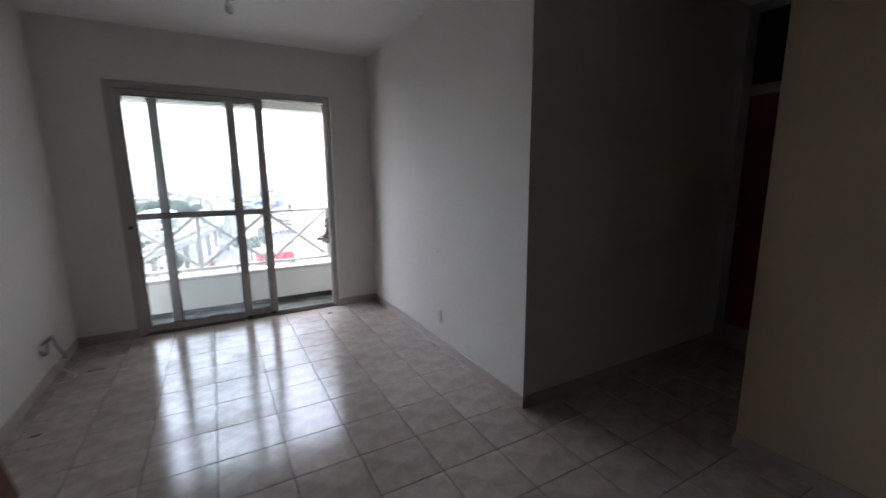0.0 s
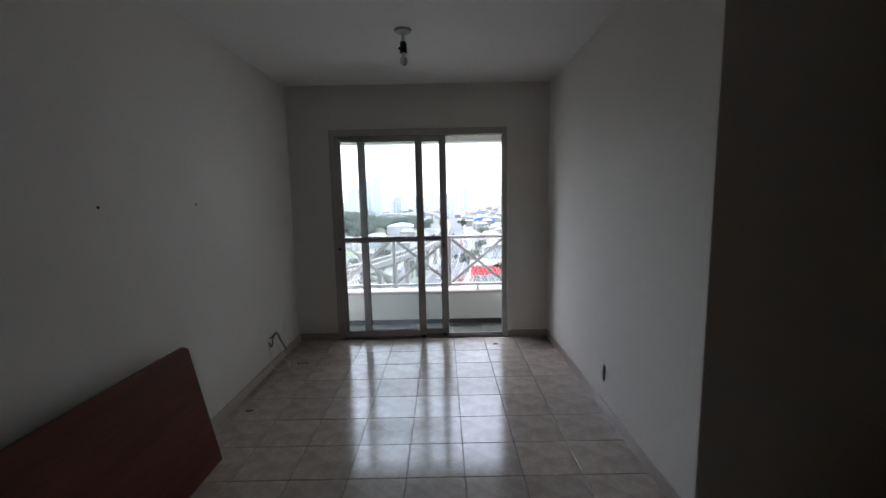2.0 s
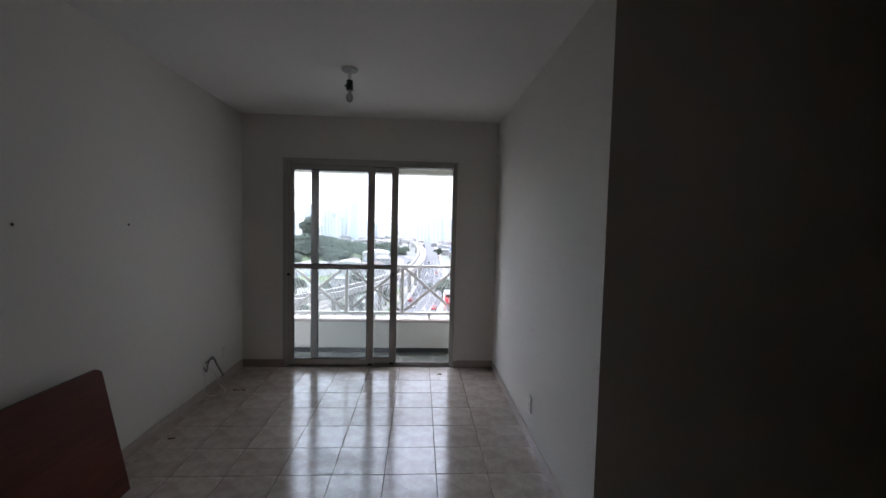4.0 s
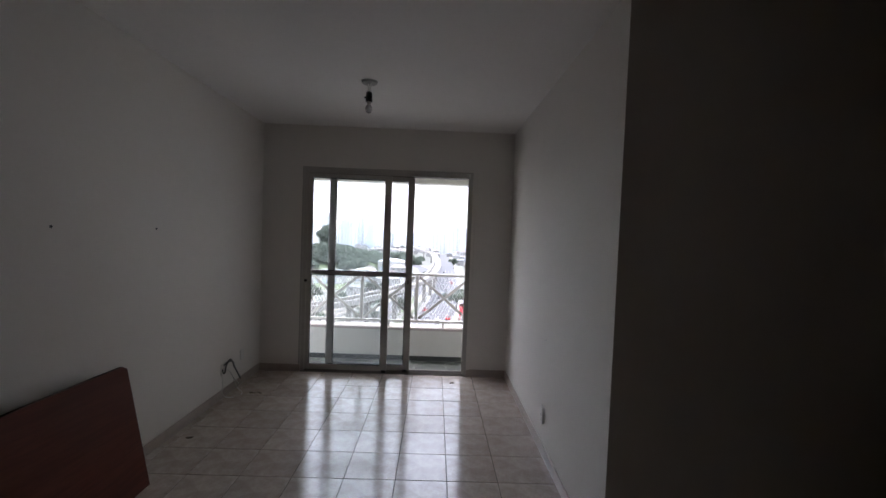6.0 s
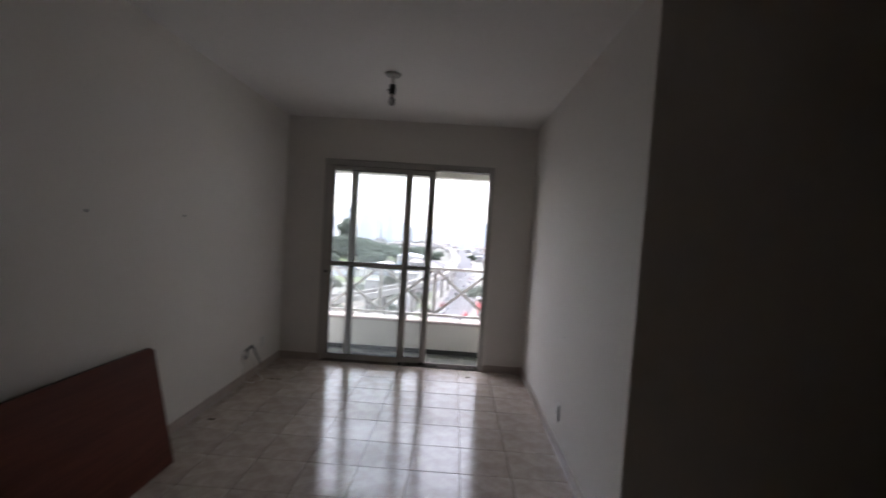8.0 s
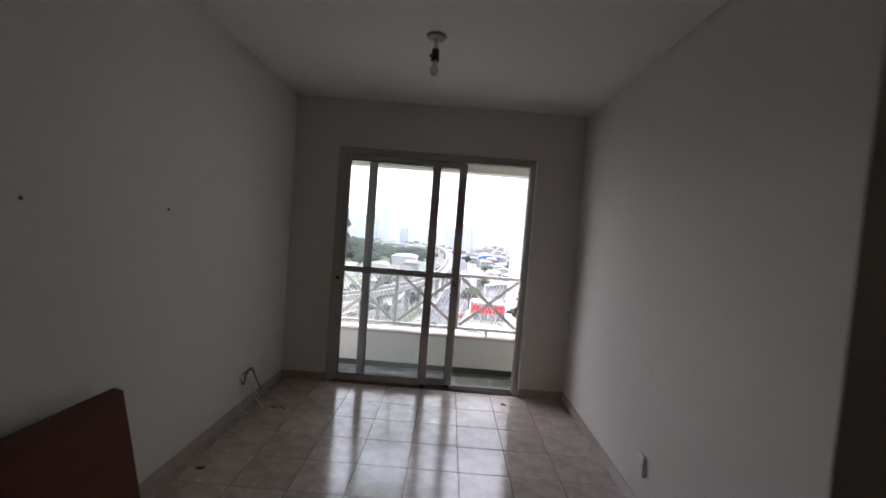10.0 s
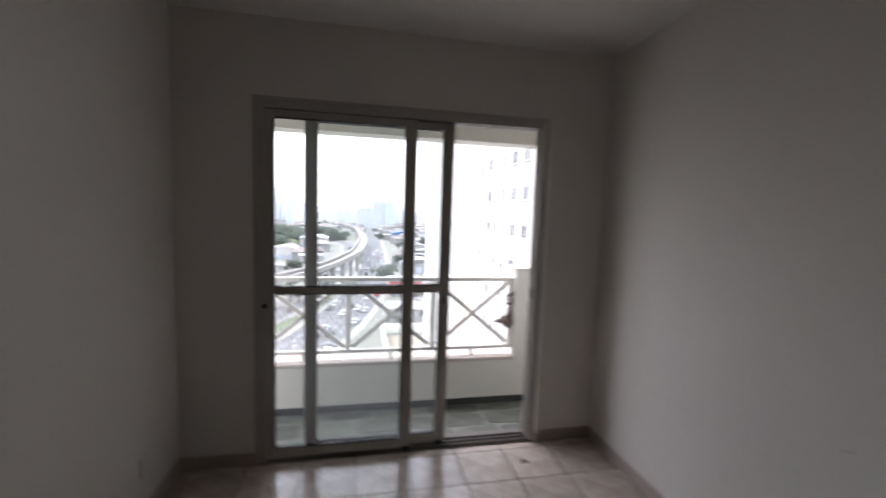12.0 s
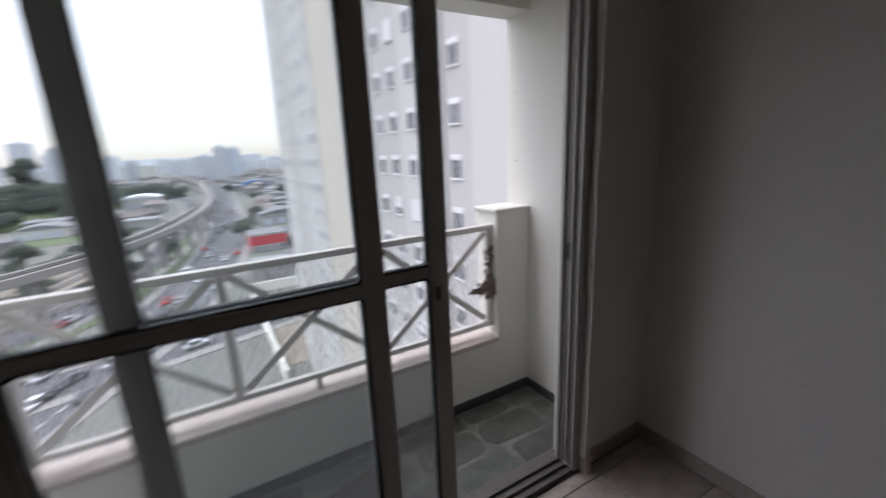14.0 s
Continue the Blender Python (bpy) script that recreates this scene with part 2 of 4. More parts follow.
def boxes(*dims, bevel=0.0):
    bm = bmesh.new()
    for d in dims:
        box(bm, *d, bevel=bevel)
    return bm


def tube(bm, a, b, r0, r1=None, sides=10):
    a, b = Vector(a), Vector(b)
    d = b - a
    m = Matrix.Translation((a + b) / 2) @ d.to_track_quat("Z", "Y").to_matrix().to_4x4()
    bmesh.ops.create_cone(bm, cap_ends=True, segments=sides, radius1=r0, radius2=r0 if r1 is None else r1, depth=d.length, matrix=m)
    return bm


def bar(bm, a, b, wide, deep, bevel=0.0):
    """A flat bar in the x-z plane from a to b."""
    a, b = Vector(a), Vector(b)
    d = b - a
    ang = math.atan2(d.z, d.x)
    m = Matrix.Translation((a + b) / 2) @ Matrix.Rotation(-ang, 4, "Y") @ Matrix.Diagonal((d.length, deep, wide, 1))
    r = bmesh.ops.create_cube(bm, size=1.0, matrix=m)
    if bevel:
        bmesh.ops.bevel(bm, geom=list({e for v in r["verts"] for e in v.link_edges}), offset=bevel, segments=2, affect="EDGES", profile=0.5)
    return bm


def mesh_of(name, bm, material, smooth=False):
    me = bpy.data.meshes.new(name)
    bm.normal_update()
    bm.to_mesh(me)
    bm.free()
    me.materials.append(material)
    if smooth:
        for p in me.polygons:
            p.use_smooth = True
    return me


def part(name, bm, material, parent, label="", smooth=False):
    ob = new(name, mesh_of(name, bm, material, smooth))
    ob.parent = parent
    return tagged(ob, label)


def piece(name, me, parent, at, rz=0.0, scale=(1, 1, 1)):
    ob = new(name, me)
    ob.parent = parent
    ob.matrix_basis = Matrix.LocRotScale(at, Euler((0, 0, rz)), scale)
    return ob


def thing(name, at, label, category, group=""):
    ob = new(name)
    ob.location = at
    return tagged(ob, label, category, group)


def solid(name, bm, material, label, category, kind="", smooth=False):
    return tagged(new(name, mesh_of(name, bm, material, smooth)), label, category, kind=kind)


def ring(bm, x0, x1, z0, z1, w, y0, y1, rad=0.0, seg=5):
    """A picture-frame ring in the x-z plane with a rounded inner edge, w wide, from y0 to y1."""
    def loop(a0, a1, b0, b1, r):
        pts = []
        for cx, cz, s in ((a1 - r, b1 - r, 0), (a0 + r, b1 - r, 90), (a0 + r, b0 + r, 180), (a1 - r, b0 + r, 270)):
            for i in range(seg + 1):
                t = radians(s + 90 * i / seg)
                pts.append((cx + r * math.cos(t), cz + r * math.sin(t)))
        return pts
    o = loop(x0, x1, z0, z1, max(rad, 0.0005))
    i = loop(x0 + w, x1 - w, z0 + w, z1 - w, max(rad - w * 0.3, 0.0005))
    vs = [[bm.verts.new((x, y, z)) for x, z in lp] for y in (y0, y1) for lp in (o, i)]
    n = len(o)
    for k in range(n):
        j = (k + 1) % n
        for a, b in ((0, 1), (1, 3), (3, 2), (2, 0)):
            bm.faces.new((vs[a][k], vs[a][j], vs[b][j], vs[b][k]))
    bmesh.ops.recalc_face_normals(bm, faces=bm.faces)
    return bm


# ---- setting: the room ----
W, H = 2.64, 2.61           # room width and ceiling height
DX0, DX1, DZ = 0.437, 2.212, 2.158   # balcony door opening
CY0, CY1, CX = -3.40, -2.58, 4.66   # corridor sides and end
RX, RY = 3.36, -8.5           # side wall and back wall of the wider part


def structure(name, bm, material, label, category="wall"):
    return solid(name, bm, material, label, category, "structure")


structure("wall_north", boxes((-0.15, DX0, 0, 0.15, -0.3, H), (DX1, W + 0.15, 0, 0.15, -0.3, H), (DX0, DX1, 0, 0.15, DZ, H)),
          WALL, "off-white painted plaster wall around the balcony door")
structure("wall_west", boxes((-0.15, 0, RY, 0, -0.3, H)), WALL, "long off-white painted plaster wall with nails and cables")
structure("wall_east", boxes((W, W + 0.15, CY1 + 0.15, 0, -0.3, H)), WALL, "off-white painted plaster wall with an outlet")
structure("wall_corridor_north", boxes((W, CX + 0.1, CY1, CY1 + 0.15, -0.3, H)), WALL, "shaded off-white plaster wall along the corridor")
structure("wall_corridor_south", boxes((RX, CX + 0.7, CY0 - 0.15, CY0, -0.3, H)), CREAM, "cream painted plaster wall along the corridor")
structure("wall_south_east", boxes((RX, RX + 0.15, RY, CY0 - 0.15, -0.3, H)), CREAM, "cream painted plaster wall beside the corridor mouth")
structure("wall_corridor_end", boxes((CX + 0.6, CX + 0.75, CY0, CY1 + 0.15, -0.3, H)), WALL, "white plaster wall closing the corridor")
# unseen closing wall, set far back and darker than WALL to lessen bounce
structure("wall_south", boxes((-0.15, RX + 0.15, RY - 0.15, RY, -0.3, H)), CREAM, "unseen closing wall behind, cream to cut bounced light")
structure("ceiling", boxes((-0.15, CX + 0.8, RY - 0.15, 0.15, H, H + 0.15)), CEIL, "white painted ceiling slab", "ceiling")
floor = structure("floor", boxes((-0.15, CX + 0.8, RY - 0.15, 0.0, -0.2, -0.004)), GROUT,
                  "glossy beige ceramic tile floor with dark joints", "floor")


def skirting(x0, x1, y0, y1, name="baseboard"):
    structure(name, boxes((x0, x1, y0, y1, -0.003, 0.075), bevel=0.003), SKIRT, "beige tile baseboard along the wall foot", "baseboard")


skirting(0.0, 0.010, RY, -0.010)
skirting(0.0, DX0 - 0.002, -0.010, 0.0)
skirting(DX1 + 0.037, W, -0.010, 0.0)
skirting(W - 0.010, W, CY1 - 0.010, -0.010)
skirting(W, CX, CY1 - 0.010, CY1)
skirting(RX - 0.010, RX, RY, CY0 + 0.010)
skirting(RX, CX, CY0, CY0 + 0.010)

# ---- balcony shell ----
BX0, BX1, BY0, BY1, BZ = -0.62, 2.57, 0.74, 0.93, -0.075
RX1 = 2.335                   # railing bay ends at the pier
structure("balcony_floor", boxes((BX0 - 0.15, BX1 + 0.15, 0.15, BY1, BZ - 0.2, BZ - 0.004)), MORTAR,
          "balcony floor of grey-green slate slabs", "floor")
structure("balcony_parapet", boxes((BX0, BX1, BY0, BY1, BZ, 0.302)), PARAPET, "low white painted balcony parapet wall", "wall")
structure("parapet_ledge", boxes((BX0, RX1, BY0 - 0.012, BY1 + 0.012, 0.302, 0.335), bevel=0.006), LEDGE, "worn pinkish-white parapet ledge", "trim")
structure("balcony_pier", boxes((RX1, BX1, BY0, BY1, 0.302, 1.085)), PARAPET, "white masonry pier at the railing end", "wall")
structure("pier_cap", boxes((RX1 - 0.015, BX1, BY0 - 0.012, BY1 + 0.012, 1.085, 1.105), bevel=0.005), PARAPET, "white cap of the pier", "trim")
structure("balcony_wall_east", boxes((BX1, BX1 + 0.15, 0.15, BY1, BZ - 0.2, 2.6)), PARAPET, "white painted balcony side wall", "wall")
structure("balcony_wall_west", boxes((BX0 - 0.15, BX0, 0.15, BY1, BZ - 0.2, 2.6)), PARAPET, "white painted balcony side wall", "wall")
structure("balcony_ceiling", boxes((BX0 - 0.15, BX1 + 0.15, 0.15, BY1, 2.45, 2.7)), PARAPET, "white balcony ceiling", "ceiling")
structure("balcony_beam", boxes((BX0, BX1, BY0, BY1, 2.14, 2.45)), PARAPET, "white beam above the balcony opening", "wall")
for d in ((BX0, BX1, BY0 - 0.012, BY0, BZ, BZ + 0.055), (BX1 - 0.012, BX1, 0.15, BY0 - 0.012, BZ, BZ + 0.055), (BX0, DX0, 0.15, 0.162, BZ, BZ + 0.055)):
    structure("balcony_skirting", boxes(d), SLATE_EDGE, "dark slate skirting strip", "baseboard")

# ---- sliding balcony door ----
door = tagged(new("door_1"), "grey-beige aluminium sliding balcony door, one leaf slid half open", "door", kind="structure")
FW = 0.040
part("jamb", boxes((DX0, DX0 + FW, -0.006, 0.10, 0, DZ), (DX0 + FW, DX0 + FW + 0.012, 0.036, 0.043, 0.02, DZ - 0.045), bevel=0.002), ALU, door)
part("jamb", boxes((DX1 - FW + 0.012, DX1, -0.006, 0.10, 0, DZ), (DX1 - FW - 0.004, DX1 - FW + 0.012, -0.004, 0.004, 0.02, DZ - 0.045),
                   (DX1 - FW - 0.004, DX1 - FW + 0.012, 0.036, 0.043, 0.02, DZ - 0.045),
                   (DX1 - FW - 0.004, DX1 - FW + 0.012, 0.085, 0.10, 0.02, DZ - 0.045), bevel=0.0015), ALU, door)
part("head", boxes((DX0 + FW, DX1 - FW, -0.006, 0.10, DZ - 0.042, DZ), bevel=0.002), ALU, door)
part("head_channel", boxes((DX0 + FW, DX1 - FW - 0.006, 0.004, 0.036, DZ - 0.0455, DZ - 0.0425), (DX0 + FW, DX1 - FW - 0.006, 0.046, 0.084, DZ - 0.0455, DZ - 0.0425)),
     ALU_DARK, door, "dark upper track channels")
part("jamb_channel", boxes((DX1 - FW + 0.0085, DX1 - FW + 0.0115, 0.012, 0.024, 0.022, DZ - 0.07), (DX1 - FW + 0.0085, DX1 - FW + 0.0115, 0.054, 0.070, 0.022, DZ - 0.07)),
     ALU_DARK, door, "dark side track channels")
part("track", boxes((DX0, DX1, -0.012, 0.155, -0.004, 0.006), (DX0 + FW, DX1 - FW, -0.004, 0.002, 0.006, 0.02),
                    (DX0 + FW, DX1 - FW, 0.038, 0.044, 0.006, 0.02), (DX0 + FW, DX1 - FW, 0.080, 0.088, 0.006, 0.02)), ALU_DARK, door, "dirty dark door track")
part("sill", boxes((DX0, DX1, 0.100, 0.165, -0.12, -0.006), bevel=0.003), ALU_DARK, door)
part("casing", boxes((DX0 - 0.022, DX0, -0.010, 0.0, 0.076, DZ + 0.022), bevel=0.003), ALU, door)
part("casing", boxes((DX1 + 0.001, DX1 + 0.032, -0.038, 0.0, 0.078, DZ + 0.022), bevel=0.004), WALL, door, "off-white plastered casing")
part("plinth_block", boxes((DX1, DX1 + 0.036, -0.045, 0.0, 0.0, 0.077), bevel=0.003), SKIRT, door, "beige tile block under the casing")
part("casing", boxes((DX0, DX1, -0.010, 0.0, DZ, DZ + 0.022), bevel=0.003), ALU, door)


def leaf(x0, x1, y, sl, sr, name):
    """A sliding leaf: two stiles, top, middle and bottom rails, and two panes in black gaskets."""
    lf = new(name)
    lf.parent = door
    t = 0.030
    z0, z1 = 0.022, DZ - 0.046
    zb, zm0, zm1, zt = 0.078, 1.045, 1.083, z1 - 0.040
    part("stile", boxes((x0, x0 + sl, y, y + t, z0, z1), bevel=0.003), ALU, lf)
    part("stile", boxes((x1 - sr, x1, y, y + t, z0, z1), bevel=0.003), ALU, lf)
    a, b = x0 + sl, x1 - sr
    part("bottom_rail", boxes((a, b, y + 0.001, y + t - 0.001, z0, zb), bevel=0.003), ALU, lf)
    part("middle_rail", boxes((a, b, y + 0.001, y + t - 0.001, zm0, zm1), bevel=0.003), ALU, lf)
    part("top_rail", boxes((a, b, y + 0.001, y + t - 0.001, zt, z1), bevel=0.003), ALU, lf)
    for c, d in ((zb, zm0), (zm1, zt)):
        part("gasket", ring(bmesh.new(), a, b, c, d, 0.007, y + 0.004, y + t - 0.004, 0.017), GASKET, lf, "black rubber gasket")
        g = part("pane", boxes((a + 0.003, b - 0.003, y + t / 2 - 0.002, y + t / 2 + 0.002, c + 0.003, d - 0.003)), GLASS, lf, "clear glass pane")
        g.visible_shadow = False
    return lf


leaf_a = leaf(DX0 + FW, 1.355, 0.004, 0.042, 0.068, "fixed_leaf")
leaf_b = leaf(0.688, 1.597, 0.047, 0.070, 0.067, "sliding_leaf")
part("lock", tube(bmesh.new(), (0.472, -0.014, 0.975), (0.472, 0.006, 0.975), 0.014, 0.016, 16), BLACK, door, "small black round lock")
part("pull_handle", boxes((1.546, 1.564, 0.040, 0.049, 0.965, 1.01), bevel=0.004), ALU_DARK, door, "small dark recessed pull")
part("latch_keeper", boxes((DX1 - FW - 0.006, DX1 - FW + 0.011, 0.046, 0.070, 0.99, 1.06), bevel=0.003), BLACK, door, "dark latch keeper")
for x, y in ((1.325, -0.004), (1.55, 0.035)):
    part("roller_guard", boxes((x - 0.024, x + 0.024, y - 0.008, y + 0.006, 0.006, 0.036), bevel=0.005), BLACK, door, "grimy black roller guard")

# ---- balcony railing ----
RY_, RZ0, RZ1, BAY = 0.80, 0.420, 1.016, 0.69
railing = thing("balcony_railing", (0, 0, 0), "white painted metal railing with crossed bars and wire netting", "railing")
RXL = BX0
part("top_rail", boxes((RXL, RX1, RY_ - 0.022, RY_ + 0.022, RZ1 - 0.032, RZ1), bevel=0.004), RAIL, railing)
part("bottom_rail", boxes((RXL, RX1, RY_ - 0.015, RY_ + 0.015, RZ0 - 0.028, RZ0), bevel=0.003), RAIL, railing)
xs = [RX1 - 0.02 - BAY * i for i in range(5)]
for i, x in enumerate(xs):
    w = 0.019 if i else 0.02
    part("post", boxes((x - w, x + w, RY_ - 0.014, RY_ + 0.014, RZ0, RZ1 - 0.032), bevel=0.003), RAIL, railing)
for a, b in zip(xs[1:], xs[:-1]):
    lo, hi = RZ0 + 0.02, RZ1 - 0.045
    part("cross_bar", bar(bmesh.new(), (a + 0.03, RY_ - 0.006, lo), (b - 0.03, RY_ - 0.006, hi), 0.034, 0.010, 0.002), RAIL, railing)
    part("cross_bar", bar(bmesh.new(), (a + 0.03, RY_ + 0.006, hi), (b - 0.03, RY_ + 0.006, lo), 0.034, 0.010, 0.002), RAIL, railing)
    part("foot", boxes(((a + b) / 2 - 0.014, (a + b) / 2 + 0.014, RY_ - 0.012, RY_ + 0.012, 0.334, RZ0 - 0.028)), RAIL, railing)
bm = bmesh.new()
cell, zlo, zhi = 0.042, 0.36, RZ1
nx = int((RX1 - RXL) / cell)
nz = int((zhi - zlo) / cell)
rng = random.Random(4)
pts = {}
for i in range(nx + 1):
    for k in range(nz + 1):
        pts[i, k] = Vector((RXL + (i + 0.5 * (k % 2)) * cell + rng.uniform(-0.009, 0.009), RY_ + 0.022 + rng.uniform(-0.006, 0.006),
                            zlo + k * cell * 0.98 + rng.uniform(-0.009, 0.009)))
for i in range(nx):
    for k in range(nz):
        ends = [(i, k + 1), (i + 1, k + 1)] if k % 2 else [(i, k + 1), (max(i - 1, 0), k + 1)]
        for e in ends:
            a, b = pts[i, k], pts[e]
            if b.x < RX1 and a.x < RX1 and (b - a).length < 0.08:
                tube(bm, a, b, 0.0018, None, 3)
for _ in range(420):
    a = Vector((rng.uniform(RXL, RX1 - 0.03), RY_ + rng.uniform(0.018, 0.05), 0.34 + abs(rng.gauss(0, 0.022))))
    tube(bm, a, a + Vector((rng.uniform(-0.03, 0.03), rng.uniform(-0.012, 0.012), rng.uniform(0.0, 0.025))), 0.0014, None, 3)
part("wire_netting", bm, WIRE, railing, "bent galvanised wire netting")

# dried bow tied to the last post
bow = thing("dried_garland", (RX1 - 0.035, RY_ - 0.03, 0.64), "brown withered garland tied to the railing post", "garland")
bm = bmesh.new()
rng = random.Random(8)
for k in range(64):
    a = rng.uniform(0, 6.283)
    c = Vector((rng.gauss(-0.02, 0.035), rng.gauss(0, 0.012), rng.gauss(0, 0.03)))
    if k > 26:
        c = Vector((rng.gauss(0.015, 0.012), rng.gauss(0.02, 0.012), rng.uniform(-0.06, 0.24)))
    s = rng.uniform(0.018, 0.042)
    u = Vector((math.cos(a), rng.uniform(-0.4, 0.4), math.sin(a))) * s
    v = Vector((-math.sin(a), rng.uniform(-0.5, 0.5), math.cos(a))) * s * 0.5
    q = [bm.verts.new(c + p) for p in (-u, v, u, -v)]
    tip = bm.verts.new(c + Vector((0, -0.008, 0)))
    for j in range(4):
        bm.faces.new((q[j], q[(j + 1) % 4], tip))
tagged(part("petals", bm, DRIED, bow), kind="stuff")
bm = bmesh.new()
tube(bm, (0.016, 0.02, -0.08), (0.016, 0.016, 0.25), 0.006, 0.004, 7)
part("stem", bm, DRIED, bow)

# ---- room things ----
lamp = thing("ceiling_bulb", (1.31, -1.325, H), "bare clear bulb in a black holder hanging from the ceiling", "lamp")
bm = tube(bmesh.new(), (0, 0, -0.014), (0, 0, 0), 0.052, 0.060, 28)
part("ceiling_rose", bm, ROSE, lamp, "greyed plastic ceiling rose")
bm = bmesh.new()
for dx, dy in ((-0.009, 0.004), (0.010, -0.004)):
    tube(bm, (dx, dy, -0.012), (dx * 0.5, dy, -0.085), 0.0055, None, 7)
part("wire", bm, PLASTIC, lamp, "twin white wires")
bm = tube(bmesh.new(), (0, 0, -0.145), (0.0, 0, -0.078), 0.025, 0.021, 18)
tube(bm, (-0.034, 0, -0.118), (-0.015, 0, -0.112), 0.008, 0.008, 10)
part("holder", bm, BLACK, lamp, "black bulb holder", True)
bm = tube(bmesh.new(), (0, 0, -0.170), (0, 0, -0.140), 0.014, 0.013, 16)
part("screw_base", bm, BRASS, lamp)
bm = bmesh.new()
bmesh.ops.create_uvsphere(bm, u_segments=20, v_segments=14, radius=0.025, matrix=Matrix.Translation((0, 0, -0.198)) @ Matrix.Diagonal((1, 1, 1.3, 1)))
bulb = part("bulb", bm, BULB, lamp, "clear glass bulb", True)
bulb.visible_shadow = False

# leaning board
board = thing("leaning_board", (0, 0, 0), "red-brown veneered board leaning against the white wall", "board")
def leaning(y, h, off=0.0):
    t = h / 0.80
    return Vector((0.232 - 0.125 * t + off, y, h))
outline = ((-2.010, 0.001), (-2.050, 0.688), (-2.078, 0.708), (-2.27, 0.712), (-3.45, 0.716), (-3.45, 0.001))
bm = bmesh.new()
fr = [bm.verts.new(leaning(y, h)) for y, h in outline]
bk = [bm.verts.new(leaning(y, h, -0.018)) for y, h in outline]
bm.faces.new(fr)
bm.faces.new(bk[::-1])
part("panel", bm, WOOD, board)
bm = bmesh.new()
fr = [bm.verts.new(leaning(y, h, 0.0006)) for y, h in outline]
bk = [bm.verts.new(leaning(y, h, -0.0186)) for y, h in outline]
for i in range(6):
    j = (i + 1) % 6
    bm.faces.new((fr[i], bk[i], bk[j], fr[j]))
part("edge_band", bm, WOOD_EDGE, board, "darker worn edge band")


def outlet(at, rz, label):
    o = thing("wall_outlet", at, label, "outlet")
    o.rotation_euler = (0, 0, rz)
    part("box", boxes((-0.030, 0.030, -0.013, 0.0, -0.058, 0.058), bevel=0.004), PLASTIC, o)
    part("face", boxes((-0.024, 0.024, -0.016, -0.0125, -0.048, 0.048), bevel=0.002), PLASTIC, o)
    for dx, dz in ((-0.009, 0.0), (0.009, 0.0), (0.0, -0.008)):
        part("contact_hole", tube(bmesh.new(), (dx, -0.0155, dz), (dx, -0.0168, dz), 0.003, None, 10), BLACK, o)
    for dz in (-0.04, 0.04):
        part("screw", tube(bmesh.new(), (0, -0.0155, dz), (0, -0.0172, dz), 0.003, None, 8), BRASS, o)
    return o


outlet((W, -1.535, 0.275), radians(-90), "white plastic wall outlet low on the wall")
plate = thing("blank_plate", (0.302, 0.0, 0.846), "square blank cover plate painted over on the wall", "plate")
side = thing("blank_plate", (0.0, -0.40, 0.285), "small blank white cover plate low on the wall", "plate")
part("cover", boxes((0.0, 0.006, -0.036, 0.036, -0.05, 0.05), bevel=0.003), PLASTIC, side)
part("cover", boxes((-0.036, 0.036, -0.010, 0.0, -0.058, 0.058), bevel=0.003), WALL, plate)

# loose cables out of a wall box
cab = thing("cable_outlet", (0.0, -0.76, 0.25), "open wall box with loose grey cables drooping to the floor", "cable")
part("wall_box", ring(bmesh.new(), -0.03, 0.03, -0.05, 0.05, 0.008, -0.004, 0.004, 0.006), PLASTIC, cab).rotation_euler = (0, 0, radians(-90))


def cable(name, pts, r, material, parent, label=""):
    cu = bpy.data.curves.new(name, "CURVE")
    cu.dimensions, cu.bevel_depth, cu.bevel_resolution, cu.resolution_u = "3D", r, 2, 8
    sp = cu.splines.new("BEZIER")
    sp.bezier_points.add(len(pts) - 1)
    for bp, p in zip(sp.bezier_points, pts):
        bp.co = p
        bp.handle_left_type = bp.handle_right_type = "AUTO"
    cu.materials.append(material)
    tmp = bpy.data.objects.new(name, cu)
    me = bpy.data.meshes.new_from_object(tmp)
    bpy.data.objects.remove(tmp)
    ob = new(name, me)
    ob.parent = parent
    return tagged(ob, label)


cable("cable", [(0.0, 0.0, 0.0), (0.035, -0.035, -0.02), (0.05, -0.03, 0.05), (0.055, 0.02, 0.085), (0.055, 0.05, 0.075)], 0.0065, CABLE, cab, "dark cable end")
cable("cable", [(0.0, 0.02, 0.03), (0.045, 0.06, 0.06), (0.055, 0.10, 0.0), (0.06, 0.16, -0.08), (0.065, 0.20, -0.14)], 0.0075, CABLE, cab, "dark cable end")
cable("cable", [(0.0, -0.02, 0.0), (0.03, -0.05, -0.10), (0.04, -0.06, -0.20), (0.08, 0.0, -0.245), (0.13, 0.10, -0.245), (0.06, 0.14, -0.20), (0.03, 0.13, -0.10)],
      0.003, PLASTIC, cab, "thin pale cable")
cable("cable", [(0.0, 0.02, 0.01), (0.03, 0.06, -0.03), (0.05, 0.10, -0.10), (0.07, 0.16, -0.18)], 0.004, PLASTIC, cab, "grey cable")


def wall_plug(at, rz):
    o = thing("wall_plug", at, "small dark wall plug set in the plaster", "wall plug", "plugs in the walls")
    o.rotation_euler = (0, 0, rz)
    part("collar", tube(bmesh.new(), (0, 0.004, 0), (0, -0.0015, 0), 0.0095, 0.0085, 14), CABLE, o)
    part("bore", tube(bmesh.new(), (0, -0.0005, 0), (0, -0.002, 0), 0.005, 0.005, 10), BLACK, o)
    return o


wall_plug((0, -2.38, 1.48), radians(90))
wall_plug((0, -1.64, 1.48), radians(90))
